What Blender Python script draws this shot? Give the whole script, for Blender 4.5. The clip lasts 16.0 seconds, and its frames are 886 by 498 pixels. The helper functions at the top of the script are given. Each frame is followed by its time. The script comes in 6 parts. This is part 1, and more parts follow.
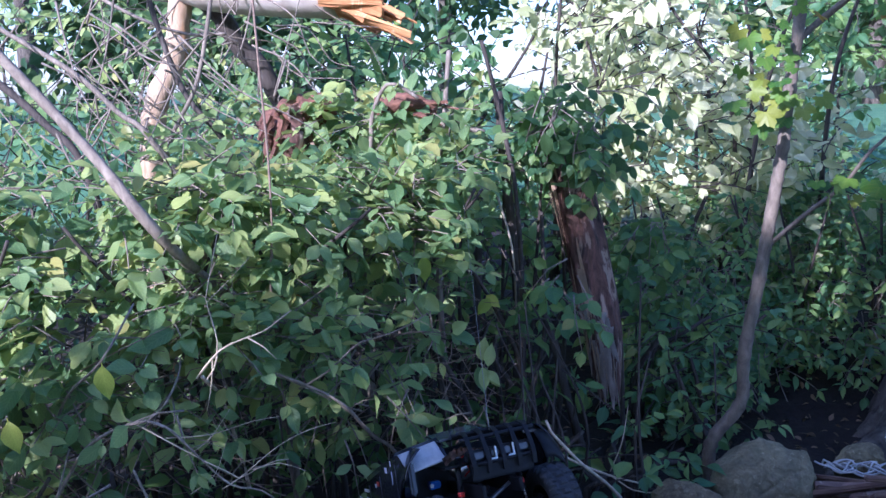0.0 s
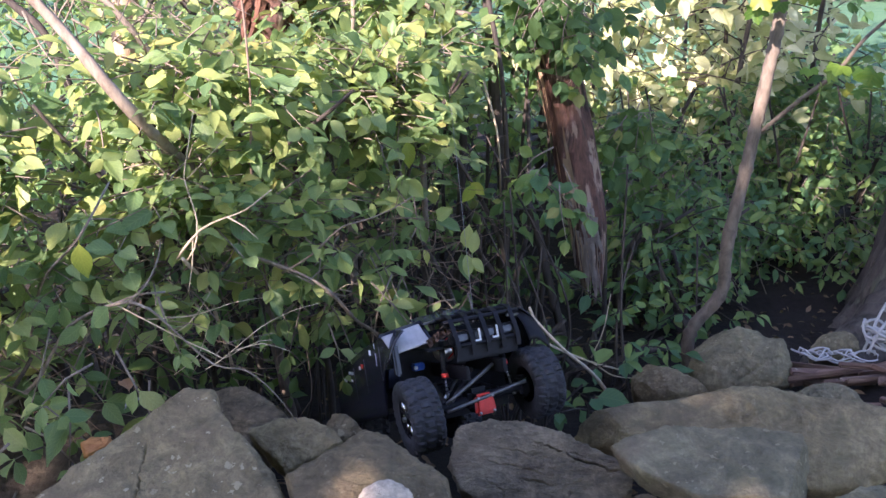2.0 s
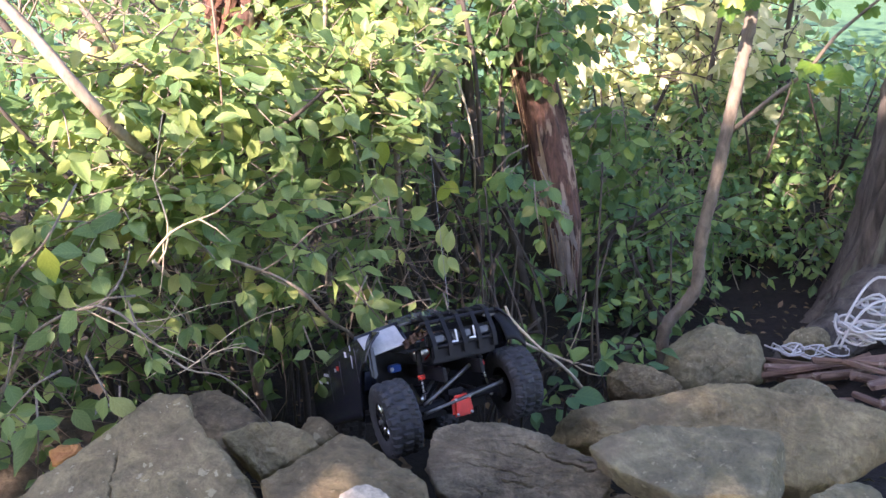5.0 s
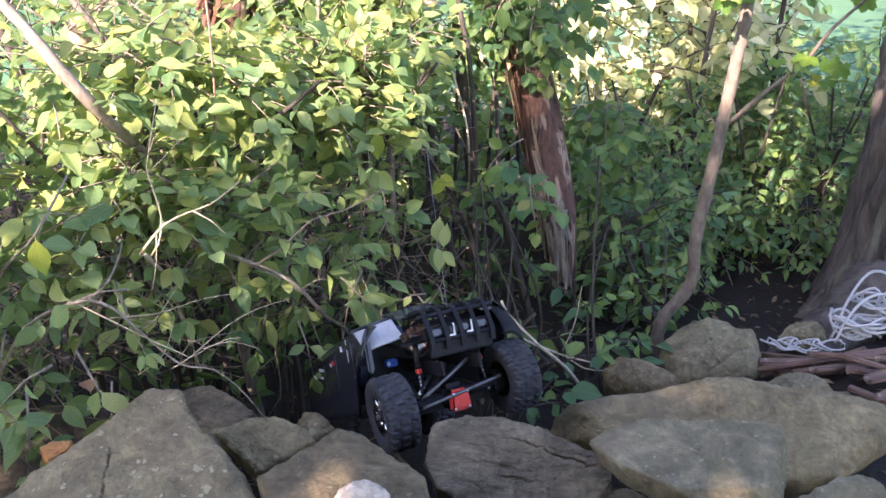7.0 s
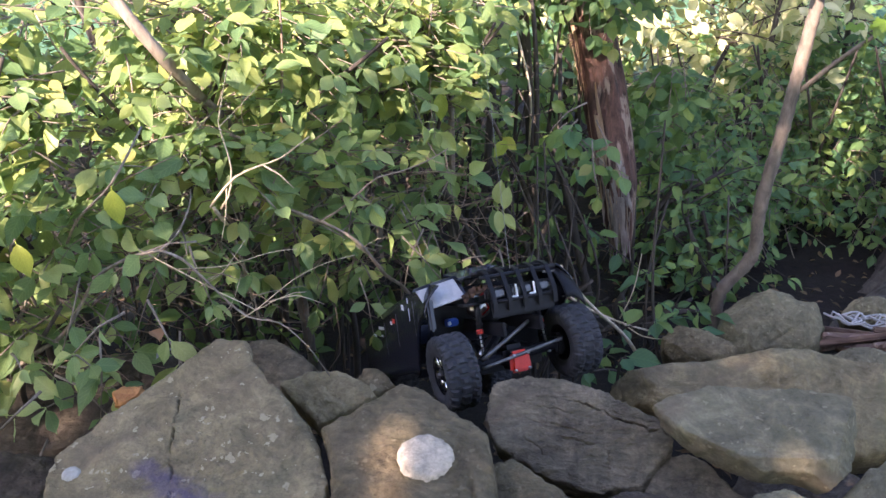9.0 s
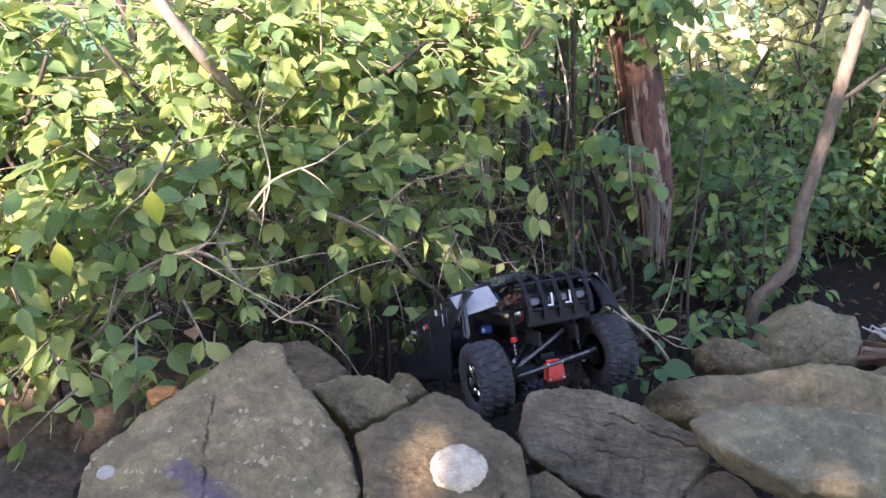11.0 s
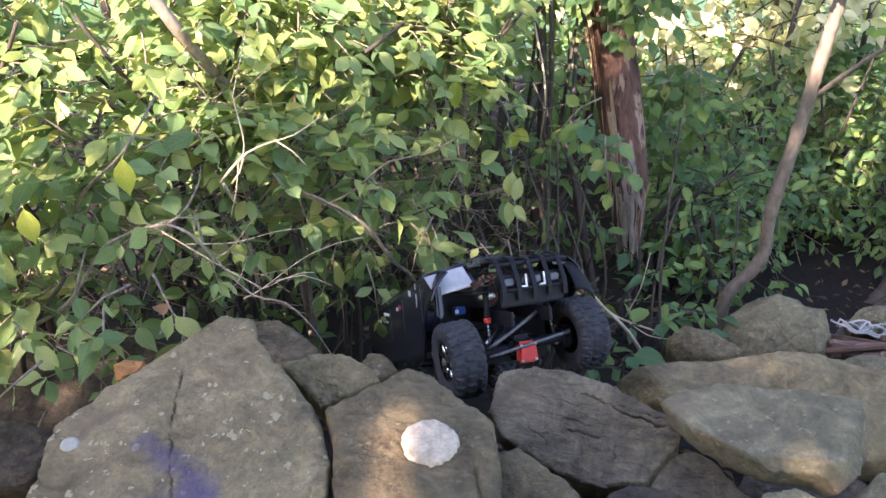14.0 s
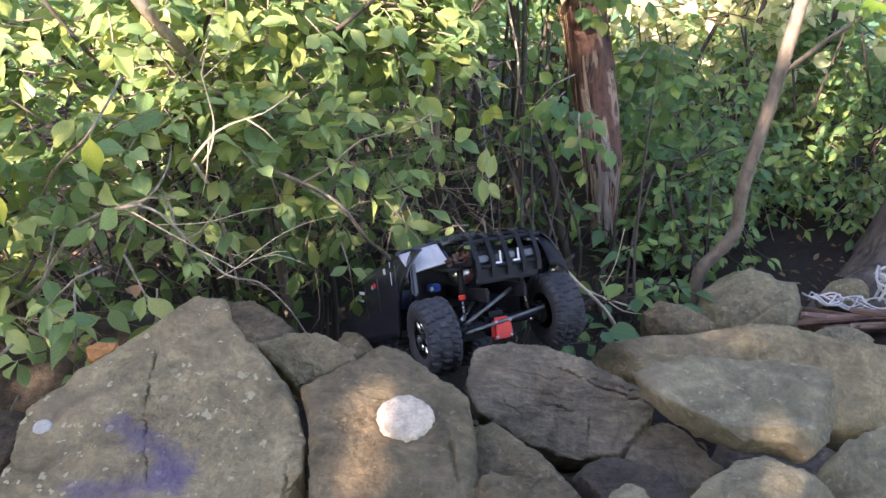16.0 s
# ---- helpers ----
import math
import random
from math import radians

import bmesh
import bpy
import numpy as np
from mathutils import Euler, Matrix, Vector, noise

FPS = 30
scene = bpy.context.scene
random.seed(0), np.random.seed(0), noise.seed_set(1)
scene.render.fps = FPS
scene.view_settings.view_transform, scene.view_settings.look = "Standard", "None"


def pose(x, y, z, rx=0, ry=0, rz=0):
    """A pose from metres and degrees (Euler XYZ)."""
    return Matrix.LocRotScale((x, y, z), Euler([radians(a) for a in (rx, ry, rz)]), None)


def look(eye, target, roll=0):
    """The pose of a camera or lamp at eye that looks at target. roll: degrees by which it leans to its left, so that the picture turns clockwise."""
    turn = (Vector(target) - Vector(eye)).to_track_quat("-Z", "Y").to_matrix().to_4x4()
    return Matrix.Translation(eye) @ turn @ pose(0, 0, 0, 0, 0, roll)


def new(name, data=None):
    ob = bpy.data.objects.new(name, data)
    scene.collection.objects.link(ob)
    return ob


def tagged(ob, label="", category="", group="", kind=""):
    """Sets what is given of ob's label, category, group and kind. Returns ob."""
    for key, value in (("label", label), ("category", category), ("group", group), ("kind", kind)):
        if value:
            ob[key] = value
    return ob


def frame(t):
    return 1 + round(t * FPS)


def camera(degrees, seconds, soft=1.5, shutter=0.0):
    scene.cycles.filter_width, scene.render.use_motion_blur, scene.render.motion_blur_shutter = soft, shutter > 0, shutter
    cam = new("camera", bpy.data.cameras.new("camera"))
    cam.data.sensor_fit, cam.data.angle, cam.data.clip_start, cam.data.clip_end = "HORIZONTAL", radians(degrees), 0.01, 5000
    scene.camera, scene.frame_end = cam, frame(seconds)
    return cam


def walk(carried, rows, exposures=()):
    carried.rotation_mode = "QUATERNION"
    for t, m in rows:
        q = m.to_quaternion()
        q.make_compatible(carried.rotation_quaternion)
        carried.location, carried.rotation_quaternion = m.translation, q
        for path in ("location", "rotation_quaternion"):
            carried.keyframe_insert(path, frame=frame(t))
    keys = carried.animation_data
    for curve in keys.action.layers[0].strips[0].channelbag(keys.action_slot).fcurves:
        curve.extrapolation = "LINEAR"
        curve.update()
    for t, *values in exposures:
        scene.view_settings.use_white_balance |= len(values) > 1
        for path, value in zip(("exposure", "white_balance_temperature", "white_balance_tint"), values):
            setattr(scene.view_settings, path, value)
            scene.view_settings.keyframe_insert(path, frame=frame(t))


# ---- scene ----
cam = camera(55.6, 16.0)
PATH = [
    (0, (0.232, 0.098, 1.306), (0.006, 2.05, 0.935), -1.6),
    (0.5, (0.214, 0.09, 1.294), (-0.076, 2.026, 0.886), -1.3),
    (1, (0.222, 0.092, 1.283), (-0.08, 2.017, 0.836), -2.8),
    (1.5, (0.23, 0.102, 1.279), (-0.009, 2.006, 0.718), -2.0),
    (2, (0.226, 0.114, 1.272), (0.042, 2.013, 0.672), -1.0),
    (2.5, (0.222, 0.118, 1.261), (0.041, 2.006, 0.627), -0.2),
    (3, (0.223, 0.118, 1.253), (0.026, 2.001, 0.608), -0.6),
    (3.5, (0.21, 0.12, 1.25), (-0.017, 1.988, 0.573), -0.8),
    (4, (0.215, 0.117, 1.26), (0.02, 1.986, 0.576), 0.4),
    (4.5, (0.227, 0.116, 1.273), (0.084, 2.013, 0.657), -0.1),
    (4.7, (0.225, 0.121, 1.275), (0.099, 2.021, 0.666), -0.7),
    (7, (0.208, 0.139, 1.262), (0.113, 2.04, 0.648), -0.7),
    (7.5, (0.21, 0.13, 1.267), (0.106, 2.036, 0.669), -1.1),
    (8, (0.205, 0.133, 1.25), (0.042, 2.027, 0.627), -1.2),
    (8.5, (0.194, 0.133, 1.252), (0.007, 2.014, 0.596), -1.2),
    (9, (0.183, 0.136, 1.25), (-0.023, 2.003, 0.565), -0.3),
    (9.5, (0.188, 0.144, 1.251), (-0.048, 1.994, 0.529), -0.7),
    (10, (0.18, 0.146, 1.254), (-0.048, 1.99, 0.513), -0.2),
    (10.2, (0.176, 0.143, 1.26), (-0.081, 1.986, 0.527), -0.1),
    (12.3, (0.165, 0.153, 1.249), (-0.09, 2.024, 0.59), 1.1),
    (12.5, (0.164, 0.149, 1.244), (-0.076, 2.018, 0.574), 1.4),
    (13, (0.154, 0.146, 1.226), (-0.068, 2.003, 0.519), 2.3),
    (13.5, (0.162, 0.146, 1.228), (-0.05, 2.005, 0.52), 2.4),
    (14, (0.167, 0.142, 1.227), (-0.039, 2.008, 0.539), 2.1),
    (14.5, (0.169, 0.144, 1.218), (-0.021, 2.004, 0.508), 2.6),
    (15, (0.171, 0.143, 1.221), (-0.004, 1.998, 0.494), 2.7),
    (15.5, (0.184, 0.14, 1.223), (0.053, 2.002, 0.505), 1.6),
    (16, (0.174, 0.14, 1.221), (0.022, 1.997, 0.494), 1.9),
]
EXPOSURES = [(0.0, 1.12, 4600, 32), (1.0, 1.04, 4650, 33), (1.4, 1.28, 4800, 34), (1.7, 1.56, 5300, 34), (2.2, 1.99, 6110, 34), (3.0, 2.3, 6310, 33), (7.5, 2.28, 6210, 33), (8.5, 2.18, 6210, 33), (9.0, 2.14, 6260, 32), (10.0, 2.46, 6310, 32), (12.5, 2.27, 6260, 32), (13.5, 2.44, 6360, 31), (16.0, 2.48, 6510, 30)]
walk(cam, [(t, look(eye, target, roll)) for t, eye, target, roll in PATH], EXPOSURES)

# ---------------------------------------------------------------- light
SUN_FROM = Vector((-0.40, -0.78, 0.48)).normalized()
world = bpy.data.worlds.new("sky")
scene.world = world
world.use_nodes = True
wn = world.node_tree
sky = wn.nodes.new("ShaderNodeTexSky")
sky.sky_type = "NISHITA"
sky.sun_disc = False
sky.sun_elevation = math.asin(SUN_FROM.z)
sky.sun_rotation = math.atan2(SUN_FROM.x, SUN_FROM.y)
wn.links.new(sky.outputs[0], wn.nodes["Background"].inputs[0])
wn.nodes["Background"].inputs[1].default_value = 0.14
sun = new("sun", bpy.data.lights.new("sun", "SUN"))
sun.data.energy, sun.data.angle, sun.data.color = 4.6, radians(0.55), (1.0, 0.86, 0.66)
sun.matrix_world = look(SUN_FROM * 10, (0, 0, 0))


# ---------------------------------------------------------------- materials
def material(name):
    m = bpy.data.materials.new(name)
    m.use_nodes = True
    return m, m.node_tree.nodes, m.node_tree.links, m.node_tree.nodes["Principled BSDF"]


def ramp(nodes, links, source, stops):
    r = nodes.new("ShaderNodeValToRGB")
    e = r.color_ramp.elements
    while len(e) < len(stops):
        e.new(0.5)
    for el, (at, col) in zip(e, stops):
        el.position, el.color = at, (*col, 1)
    links.new(source, r.inputs[0])
    return r.outputs[0]


def grain(nodes, links, scale, detail=6.0, rough=0.6, stretch=None, warp=0.0):
    tc = nodes.new("ShaderNodeTexCoord")
    out = tc.outputs["Object"]
    if stretch:
        mp = nodes.new("ShaderNodeMapping")
        mp.inputs["Scale"].default_value = stretch
        links.new(out, mp.inputs[0])
        out = mp.outputs[0]
    n = nodes.new("ShaderNodeTexNoise")
    n.inputs["Scale"].default_value, n.inputs["Detail"].default_value = scale, detail
    n.inputs["Roughness"].default_value, n.inputs["Distortion"].default_value = rough, warp
    links.new(out, n.inputs["Vector"])
    return n.outputs["Fac"]


def blend(nodes, links, fac, a, b, how="MIX"):
    mx = nodes.new("ShaderNodeMix")
    mx.data_type, mx.blend_type = "RGBA", how
    for value, slot in ((fac, 0), (a, 6), (b, 7)):
        if isinstance(value, (int, float)):
            mx.inputs[slot].default_value = value
        elif isinstance(value, tuple):
            mx.inputs[slot].default_value = (*value, 1)
        else:
            links.new(value, mx.inputs[slot])
    return mx.outputs[2]


def bump(nodes, links, height, shader, strength, distance, before=None):
    b = nodes.new("ShaderNodeBump")
    b.inputs["Strength"].default_value, b.inputs["Distance"].default_value = strength, distance
    links.new(height, b.inputs["Height"])
    if before:
        links.new(before, b.inputs["Normal"])
    if shader:
        links.new(b.outputs[0], shader.inputs["Normal"])
    return b.outputs[0]


def plain(name, color, rough=0.5, metal=0.0, vary=0.25, scale=40.0, relief=0.0):
    m, n, l, s = material(name)
    g = grain(n, l, scale)
    lo = tuple(c * (1 - vary) for c in color)
    hi = tuple(min(1, c * (1 + vary)) for c in color)
    l.new(ramp(n, l, g, [(0.3, lo), (0.7, hi)]), s.inputs["Base Color"])
    s.inputs["Roughness"].default_value, s.inputs["Metallic"].default_value = rough, metal
    if relief:
        bump(n, l, g, s, 0.6, relief)
    return m


def rock_material(name, dark, light, moss, spots, paint=(), streak=0.0):
    m, n, l, s = material(name)
    oi = n.new("ShaderNodeObjectInfo")
    big = grain(n, l, 9.0, 8.0, 0.62, warp=0.6)
    fine = grain(n, l, 105.0, 9.0, 0.74)
    tiny = grain(n, l, 420.0, 3.0, 0.7)
    col = ramp(n, l, big, [(0.28, dark), (0.5, tuple((a + b) / 2 for a, b in zip(dark, light))), (0.74, light)])
    col = blend(n, l, 0.42, col, ramp(n, l, fine, [(0.30, (0.24, 0.22, 0.19)), (0.66, (0.70, 0.68, 0.61))]), "OVERLAY")
    mottle = ramp(n, l, grain(n, l, 24.0, 9.0, 0.72, warp=0.8), [(0.36, (0.20, 0.185, 0.155)), (0.52, (0.5, 0.49, 0.45)), (0.66, (0.82, 0.78, 0.68))])
    col = blend(n, l, 0.6, col, mottle, "OVERLAY")
    pits = ramp(n, l, grain(n, l, 120.0, 6.0, 0.7), [(0.30, (0.5, 0.5, 0.5)), (0.42, (0, 0, 0))])
    col = blend(n, l, pits, col, tuple(v * 0.5 for v in dark))
    if streak:
        vein = grain(n, l, 26.0, 8.0, 0.68, stretch=(0.8, 2.6, 3.2), warp=0.9)
        col = blend(n, l, streak, col, ramp(n, l, vein, [(0.34, (0.16, 0.14, 0.12)), (0.50, (0.5, 0.48, 0.45)), (0.66, (0.82, 0.78, 0.70))]), "OVERLAY")
    # brown staining and green algae
    stain = ramp(n, l, grain(n, l, 5.0, 5.0, 0.6, warp=1.0), [(0.52, (0, 0, 0)), (0.68, (0.8, 0.8, 0.8))])
    col = blend(n, l, stain, col, (0.21, 0.155, 0.10))
    algae = ramp(n, l, grain(n, l, 13.0, 7.0, 0.7, stretch=(1, 1.3, 0.8)), [(0.5, (0, 0, 0)), (0.72, (moss, moss, moss))])
    col = blend(n, l, algae, col, (0.150, 0.138, 0.072))
    # pale crusty lichen in blots of several sizes
    for scale, edge, tone in ((30.0, 0.15, (0.47, 0.39, 0.245)), (75.0, 0.21, (0.51, 0.43, 0.275))):
        v = n.new("ShaderNodeTexVoronoi")
        v.inputs["Scale"].default_value = scale
        v.inputs["Randomness"].default_value = 1.0
        tc = n.new("ShaderNodeTexCoord")
        wob = n.new("ShaderNodeTexNoise")
        wob.inputs["Scale"].default_value = 130.0
        mixv = n.new("ShaderNodeVectorMath")
        mixv.operation = "MULTIPLY_ADD"
        mixv.inputs[1].default_value = (0.016, 0.016, 0.016)
        l.new(tc.outputs["Object"], wob.inputs["Vector"])
        l.new(wob.outputs["Color"], mixv.inputs[0])
        l.new(tc.outputs["Object"], mixv.inputs[2])
        l.new(mixv.outputs[0], v.inputs["Vector"])
        blot = ramp(n, l, v.outputs["Distance"], [(edge, (1, 1, 1)), (edge + 0.035, (0, 0, 0))])
        pick = ramp(n, l, v.outputs["Color"], [(0.57, (0, 0, 0)), (0.59, (spots, spots, spots))])
        both = blend(n, l, 1.0, blot, pick, "MULTIPLY")
        col = blend(n, l, both, col, tone)
    # worn sprayed paint: soft blots in the stone's own plane
    for (px, py), reach in paint:
        tc = n.new("ShaderNodeTexCoord")
        wob = n.new("ShaderNodeTexNoise")
        wob.inputs["Scale"].default_value = 38.0
        wob.inputs["Detail"].default_value = 6.0
        l.new(tc.outputs["Object"], wob.inputs["Vector"])
        add = n.new("ShaderNodeVectorMath")
        add.operation = "MULTIPLY_ADD"
        add.inputs[1].default_value = (0.05, 0.05, 0.0)
        l.new(wob.outputs["Color"], add.inputs[0])
        l.new(tc.outputs["Object"], add.inputs[2])
        far = n.new("ShaderNodeVectorMath")
        far.operation = "DISTANCE"
        flat = n.new("ShaderNodeVectorMath")
        flat.operation = "MULTIPLY"
        flat.inputs[1].default_value = (1, 1, 0)
        l.new(add.outputs[0], flat.inputs[0])
        l.new(flat.outputs[0], far.inputs[0])
        far.inputs[1].default_value = (px + 0.025, py + 0.025, 0)
        mask = ramp(n, l, far.outputs["Value"], [(reach * 0.35, (0.5, 0.5, 0.5)), (reach * 1.35, (0, 0, 0))])
        col = blend(n, l, mask, col, (0.10, 0.075, 0.19))
    hue = n.new("ShaderNodeHueSaturation")
    mr = n.new("ShaderNodeMapRange")
    mr.inputs["To Min"].default_value, mr.inputs["To Max"].default_value = 0.82, 1.15
    l.new(oi.outputs["Random"], mr.inputs["Value"])
    l.new(mr.outputs[0], hue.inputs["Value"])
    l.new(col, hue.inputs["Color"])
    l.new(hue.outputs[0], s.inputs["Base Color"])
    s.inputs["Roughness"].default_value = 0.85
    s.inputs["Specular IOR Level"].default_value = 0.3
    chip = n.new("ShaderNodeTexVoronoi")
    chip.feature = "SMOOTH_F1"
    chip.inputs["Scale"].default_value = 24.0
    l.new(n.new("ShaderNodeTexCoord").outputs["Object"], chip.inputs["Vector"])
    b0 = bump(n, l, chip.outputs["Distance"], None, 0.35, 0.012)
    b1 = bump(n, l, big, None, 0.7, 0.02, b0)
    if streak:
        b1 = bump(n, l, vein, None, 0.9, 0.012, b1)
    b2 = bump(n, l, fine, None, 0.8, 0.005, b1)
    bump(n, l, tiny, s, 0.5, 0.0008, b2)
    return m


def leaf_material(name, low, mid, high, by_island, glow=0.45, gloss=0.44, odd=None):
    """Leaf with midrib and side veins along its UV map, tinted leaf by leaf."""
    m, n, l, s = material(name)
    if by_island:
        pick = n.new("ShaderNodeNewGeometry").outputs["Random Per Island"]
    else:
        pick = n.new("ShaderNodeObjectInfo").outputs["Random"]
    stops = [(0.0, low), (0.45, mid), (0.86, high)]
    if odd:
        stops += [(0.955, high), (0.985, odd)]
    col = ramp(n, l, pick, stops)
    blot = grain(n, l, 30.0, 5.0, 0.6)
    col = blend(n, l, 0.30, col, ramp(n, l, blot, [(0.3, (0.25, 0.25, 0.22)), (0.7, (0.72, 0.74, 0.6))]), "OVERLAY")
    uv = n.new("ShaderNodeTexCoord")
    sep = n.new("ShaderNodeSeparateXYZ")
    l.new(uv.outputs["UV"], sep.inputs[0])

    def math_node(op, a, b=0.0, c=0.0):
        k = n.new("ShaderNodeMath")
        k.operation = op
        for i, v in enumerate((a, b, c)):
            if isinstance(v, (int, float)):
                k.inputs[i].default_value = v
            else:
                l.new(v, k.inputs[i])
        return k.outputs[0]
    side = math_node("ABSOLUTE", math_node("SUBTRACT", sep.outputs[0], 0.5))
    run = math_node("MULTIPLY_ADD", side, -0.75, sep.outputs[1])
    wave = math_node("PINGPONG", math_node("MULTIPLY", run, 7.0), 0.5)
    vein = ramp(n, l, wave, [(0.0, (1, 1, 1)), (0.13, (0, 0, 0))])
    rib = ramp(n, l, side, [(0.0, (1, 1, 1)), (0.035, (0, 0, 0))])
    lines = blend(n, l, 1.0, vein, rib, "LIGHTEN")
    faint = blend(n, l, 1.0, lines, (0.16, 0.16, 0.16), "MULTIPLY")
    col = blend(n, l, faint, col, tuple(min(1, c * 1.7 + 0.02) for c in high))
    l.new(col, s.inputs["Base Color"])
    s.inputs["Roughness"].default_value = gloss
    s.inputs["Specular IOR Level"].default_value = 0.36
    bump(n, l, lines, s, -0.5, 0.0012)
    tr = n.new("ShaderNodeBsdfTranslucent")
    warm = blend(n, l, 0.6, col, (0.46, 0.58, 0.12), "MIX")
    l.new(blend(n, l, 0.55, col, warm), tr.inputs["Color"])
    mx = n.new("ShaderNodeMixShader")
    mx.inputs[0].default_value = glow
    l.new(s.outputs[0], mx.inputs[1])
    l.new(tr.outputs[0], mx.inputs[2])
    l.new(mx.outputs[0], n["Material Output"].inputs["Surface"])
    return m


def bark_material(name, dark, light, patch, patch_amount, stretch=(1, 1, 0.16), scale=60.0, relief=0.004):
    m, n, l, s = material(name)
    g = grain(n, l, scale, 8.0, 0.65, stretch=stretch, warp=0.5)
    col = ramp(n, l, g, [(0.32, dark), (0.66, light)])
    p = grain(n, l, scale * 0.42, 5.0, 0.6, stretch=(1, 1, 0.13), warp=0.4)
    edge = 0.75 - 0.3 * patch_amount
    col = blend(n, l, ramp(n, l, p, [(edge, (0, 0, 0)), (edge + 0.05, (0.9, 0.9, 0.9))]), col, patch)
    l.new(col, s.inputs["Base Color"])
    s.inputs["Roughness"].default_value = 0.85
    bump(n, l, g, s, 0.9, relief)
    return m


ROCK = rock_material("weathered_fieldstone", (0.167, 0.132, 0.084), (0.350, 0.290, 0.189), 0.55, 0.7)
ROCK_PAINT = rock_material("painted_fieldstone", (0.196, 0.157, 0.094), (0.400, 0.328, 0.205), 0.45, 0.95, (((-0.052, -0.004), 0.014), ((-0.030, -0.016), 0.017), ((-0.006, -0.027), 0.019), ((0.016, -0.041), 0.021), ((0.034, -0.057), 0.023), ((0.040, -0.072), 0.021), ((0.016, -0.084), 0.018), ((-0.010, -0.090), 0.017), ((-0.036, -0.096), 0.016), ((-0.060, -0.102), 0.015)))
ROCK_PLAIN = rock_material("brown_fieldstone", (0.170, 0.134, 0.084), (0.357, 0.292, 0.191), 0.55, 0.3, streak=0.22)
ROCK_SAND = rock_material("sandy_fieldstone", (0.209, 0.166, 0.097), (0.408, 0.339, 0.208), 0.5, 0.2)
# Darker stone for tucked-under places: their shade is put into the colour.
ROCK_SHADED = rock_material("shade_darkened_stone", (0.063, 0.052, 0.046), (0.141, 0.118, 0.101), 0.25, 0.1, streak=0.3)
ROCK_PALE = rock_material("pale_fieldstone", (0.174, 0.154, 0.100), (0.348, 0.311, 0.212), 0.8, 0.4)
ROCK_DARK = rock_material("damp_fieldstone", (0.143, 0.120, 0.092), (0.302, 0.262, 0.204), 0.3, 0.2, streak=0.45)
LEAF = leaf_material("dogwood_leaf", (0.109, 0.210, 0.091), (0.237, 0.348, 0.147), (0.418, 0.484, 0.165), True, odd=(0.46, 0.43, 0.14))
LEAF_ONE = leaf_material("dogwood_leaf_single", (0.132, 0.235, 0.101), (0.247, 0.364, 0.152), (0.417, 0.484, 0.183), False, odd=(0.46, 0.43, 0.14))
# Bluer, darker copy of LEAF: part of these shrubs' shade is in the colour.
LEAF_COOL = leaf_material("shade_tinted_leaf", (0.070, 0.173, 0.093), (0.134, 0.267, 0.122), (0.268, 0.383, 0.123), True, odd=(0.34, 0.35, 0.13))
LEAF_COOL_ONE = leaf_material("shade_tinted_leaf_single", (0.080, 0.189, 0.090), (0.145, 0.282, 0.122), (0.280, 0.394, 0.120), False, odd=(0.34, 0.35, 0.13))
# Lightened far beyond leaf green, so the colour carries the sun's glare.
LEAF_SUNWASHED = leaf_material("sunwashed_leaf", (0.40, 0.43, 0.19), (0.60, 0.62, 0.34), (0.78, 0.76, 0.52), True, glow=0.4)
# Dark green of the creeper; also stands in for shade on low undergrowth.
LEAF_VINE_SHADED = leaf_material("creeper_and_shaded_leaf", (0.045, 0.11, 0.05), (0.08, 0.17, 0.065), (0.15, 0.25, 0.08), True)
# Far foliage in shade: darkened in the colour, as the sun still reaches it.
LEAF_FAR_SHADED = leaf_material("far_shaded_leaf", (0.03, 0.07, 0.045), (0.055, 0.11, 0.06), (0.10, 0.16, 0.07), True, glow=0.35)
LEAF_MAPLE = leaf_material("maple_leaf", (0.06, 0.15, 0.025), (0.13, 0.24, 0.03), (0.27, 0.29, 0.04), False, odd=(0.34, 0.15, 0.03), glow=0.35)
LEAF_YELLOW = leaf_material("yellow_green_leaf", (0.36, 0.44, 0.07), (0.42, 0.48, 0.08), (0.50, 0.52, 0.10), False, glow=0.5)
LEAF_RED = leaf_material("red_leaf", (0.35, 0.03, 0.02), (0.4, 0.04, 0.02), (0.45, 0.07, 0.03), False)
LEAF_DEAD = leaf_material("dead_leaf", (0.06, 0.04, 0.03), (0.12, 0.075, 0.05), (0.22, 0.14, 0.09), True, glow=0.15, gloss=0.8)
LEAF_DEAD_ONE = leaf_material("dead_leaf_single", (0.22, 0.10, 0.05), (0.34, 0.15, 0.08), (0.40, 0.24, 0.15), False, glow=0.15, gloss=0.8)
LEAF_GREY = leaf_material("grey_dry_leaf", (0.20, 0.20, 0.20), (0.23, 0.23, 0.235), (0.26, 0.26, 0.27), False, glow=0.1, gloss=0.6)
STEM = bark_material("grey_brown_twig", (0.13, 0.105, 0.082), (0.32, 0.265, 0.205), (0.42, 0.36, 0.29), 0.4, scale=120.0, relief=0.001)
# Dark bark; on stems inside the shrubs the darkness stands in for shade.
STEM_DARK = bark_material("dark_and_shaded_stem", (0.03, 0.025, 0.022), (0.10, 0.08, 0.065), (0.15, 0.13, 0.11), 0.4, scale=90.0, relief=0.002)
TWIG_PALE = plain("dead_twig", (0.58, 0.47, 0.33), 0.8, vary=0.3, scale=120.0, relief=0.0006)
VINE = plain("reddish_vine", (0.24, 0.17, 0.125), 0.8, vary=0.3, scale=120.0)
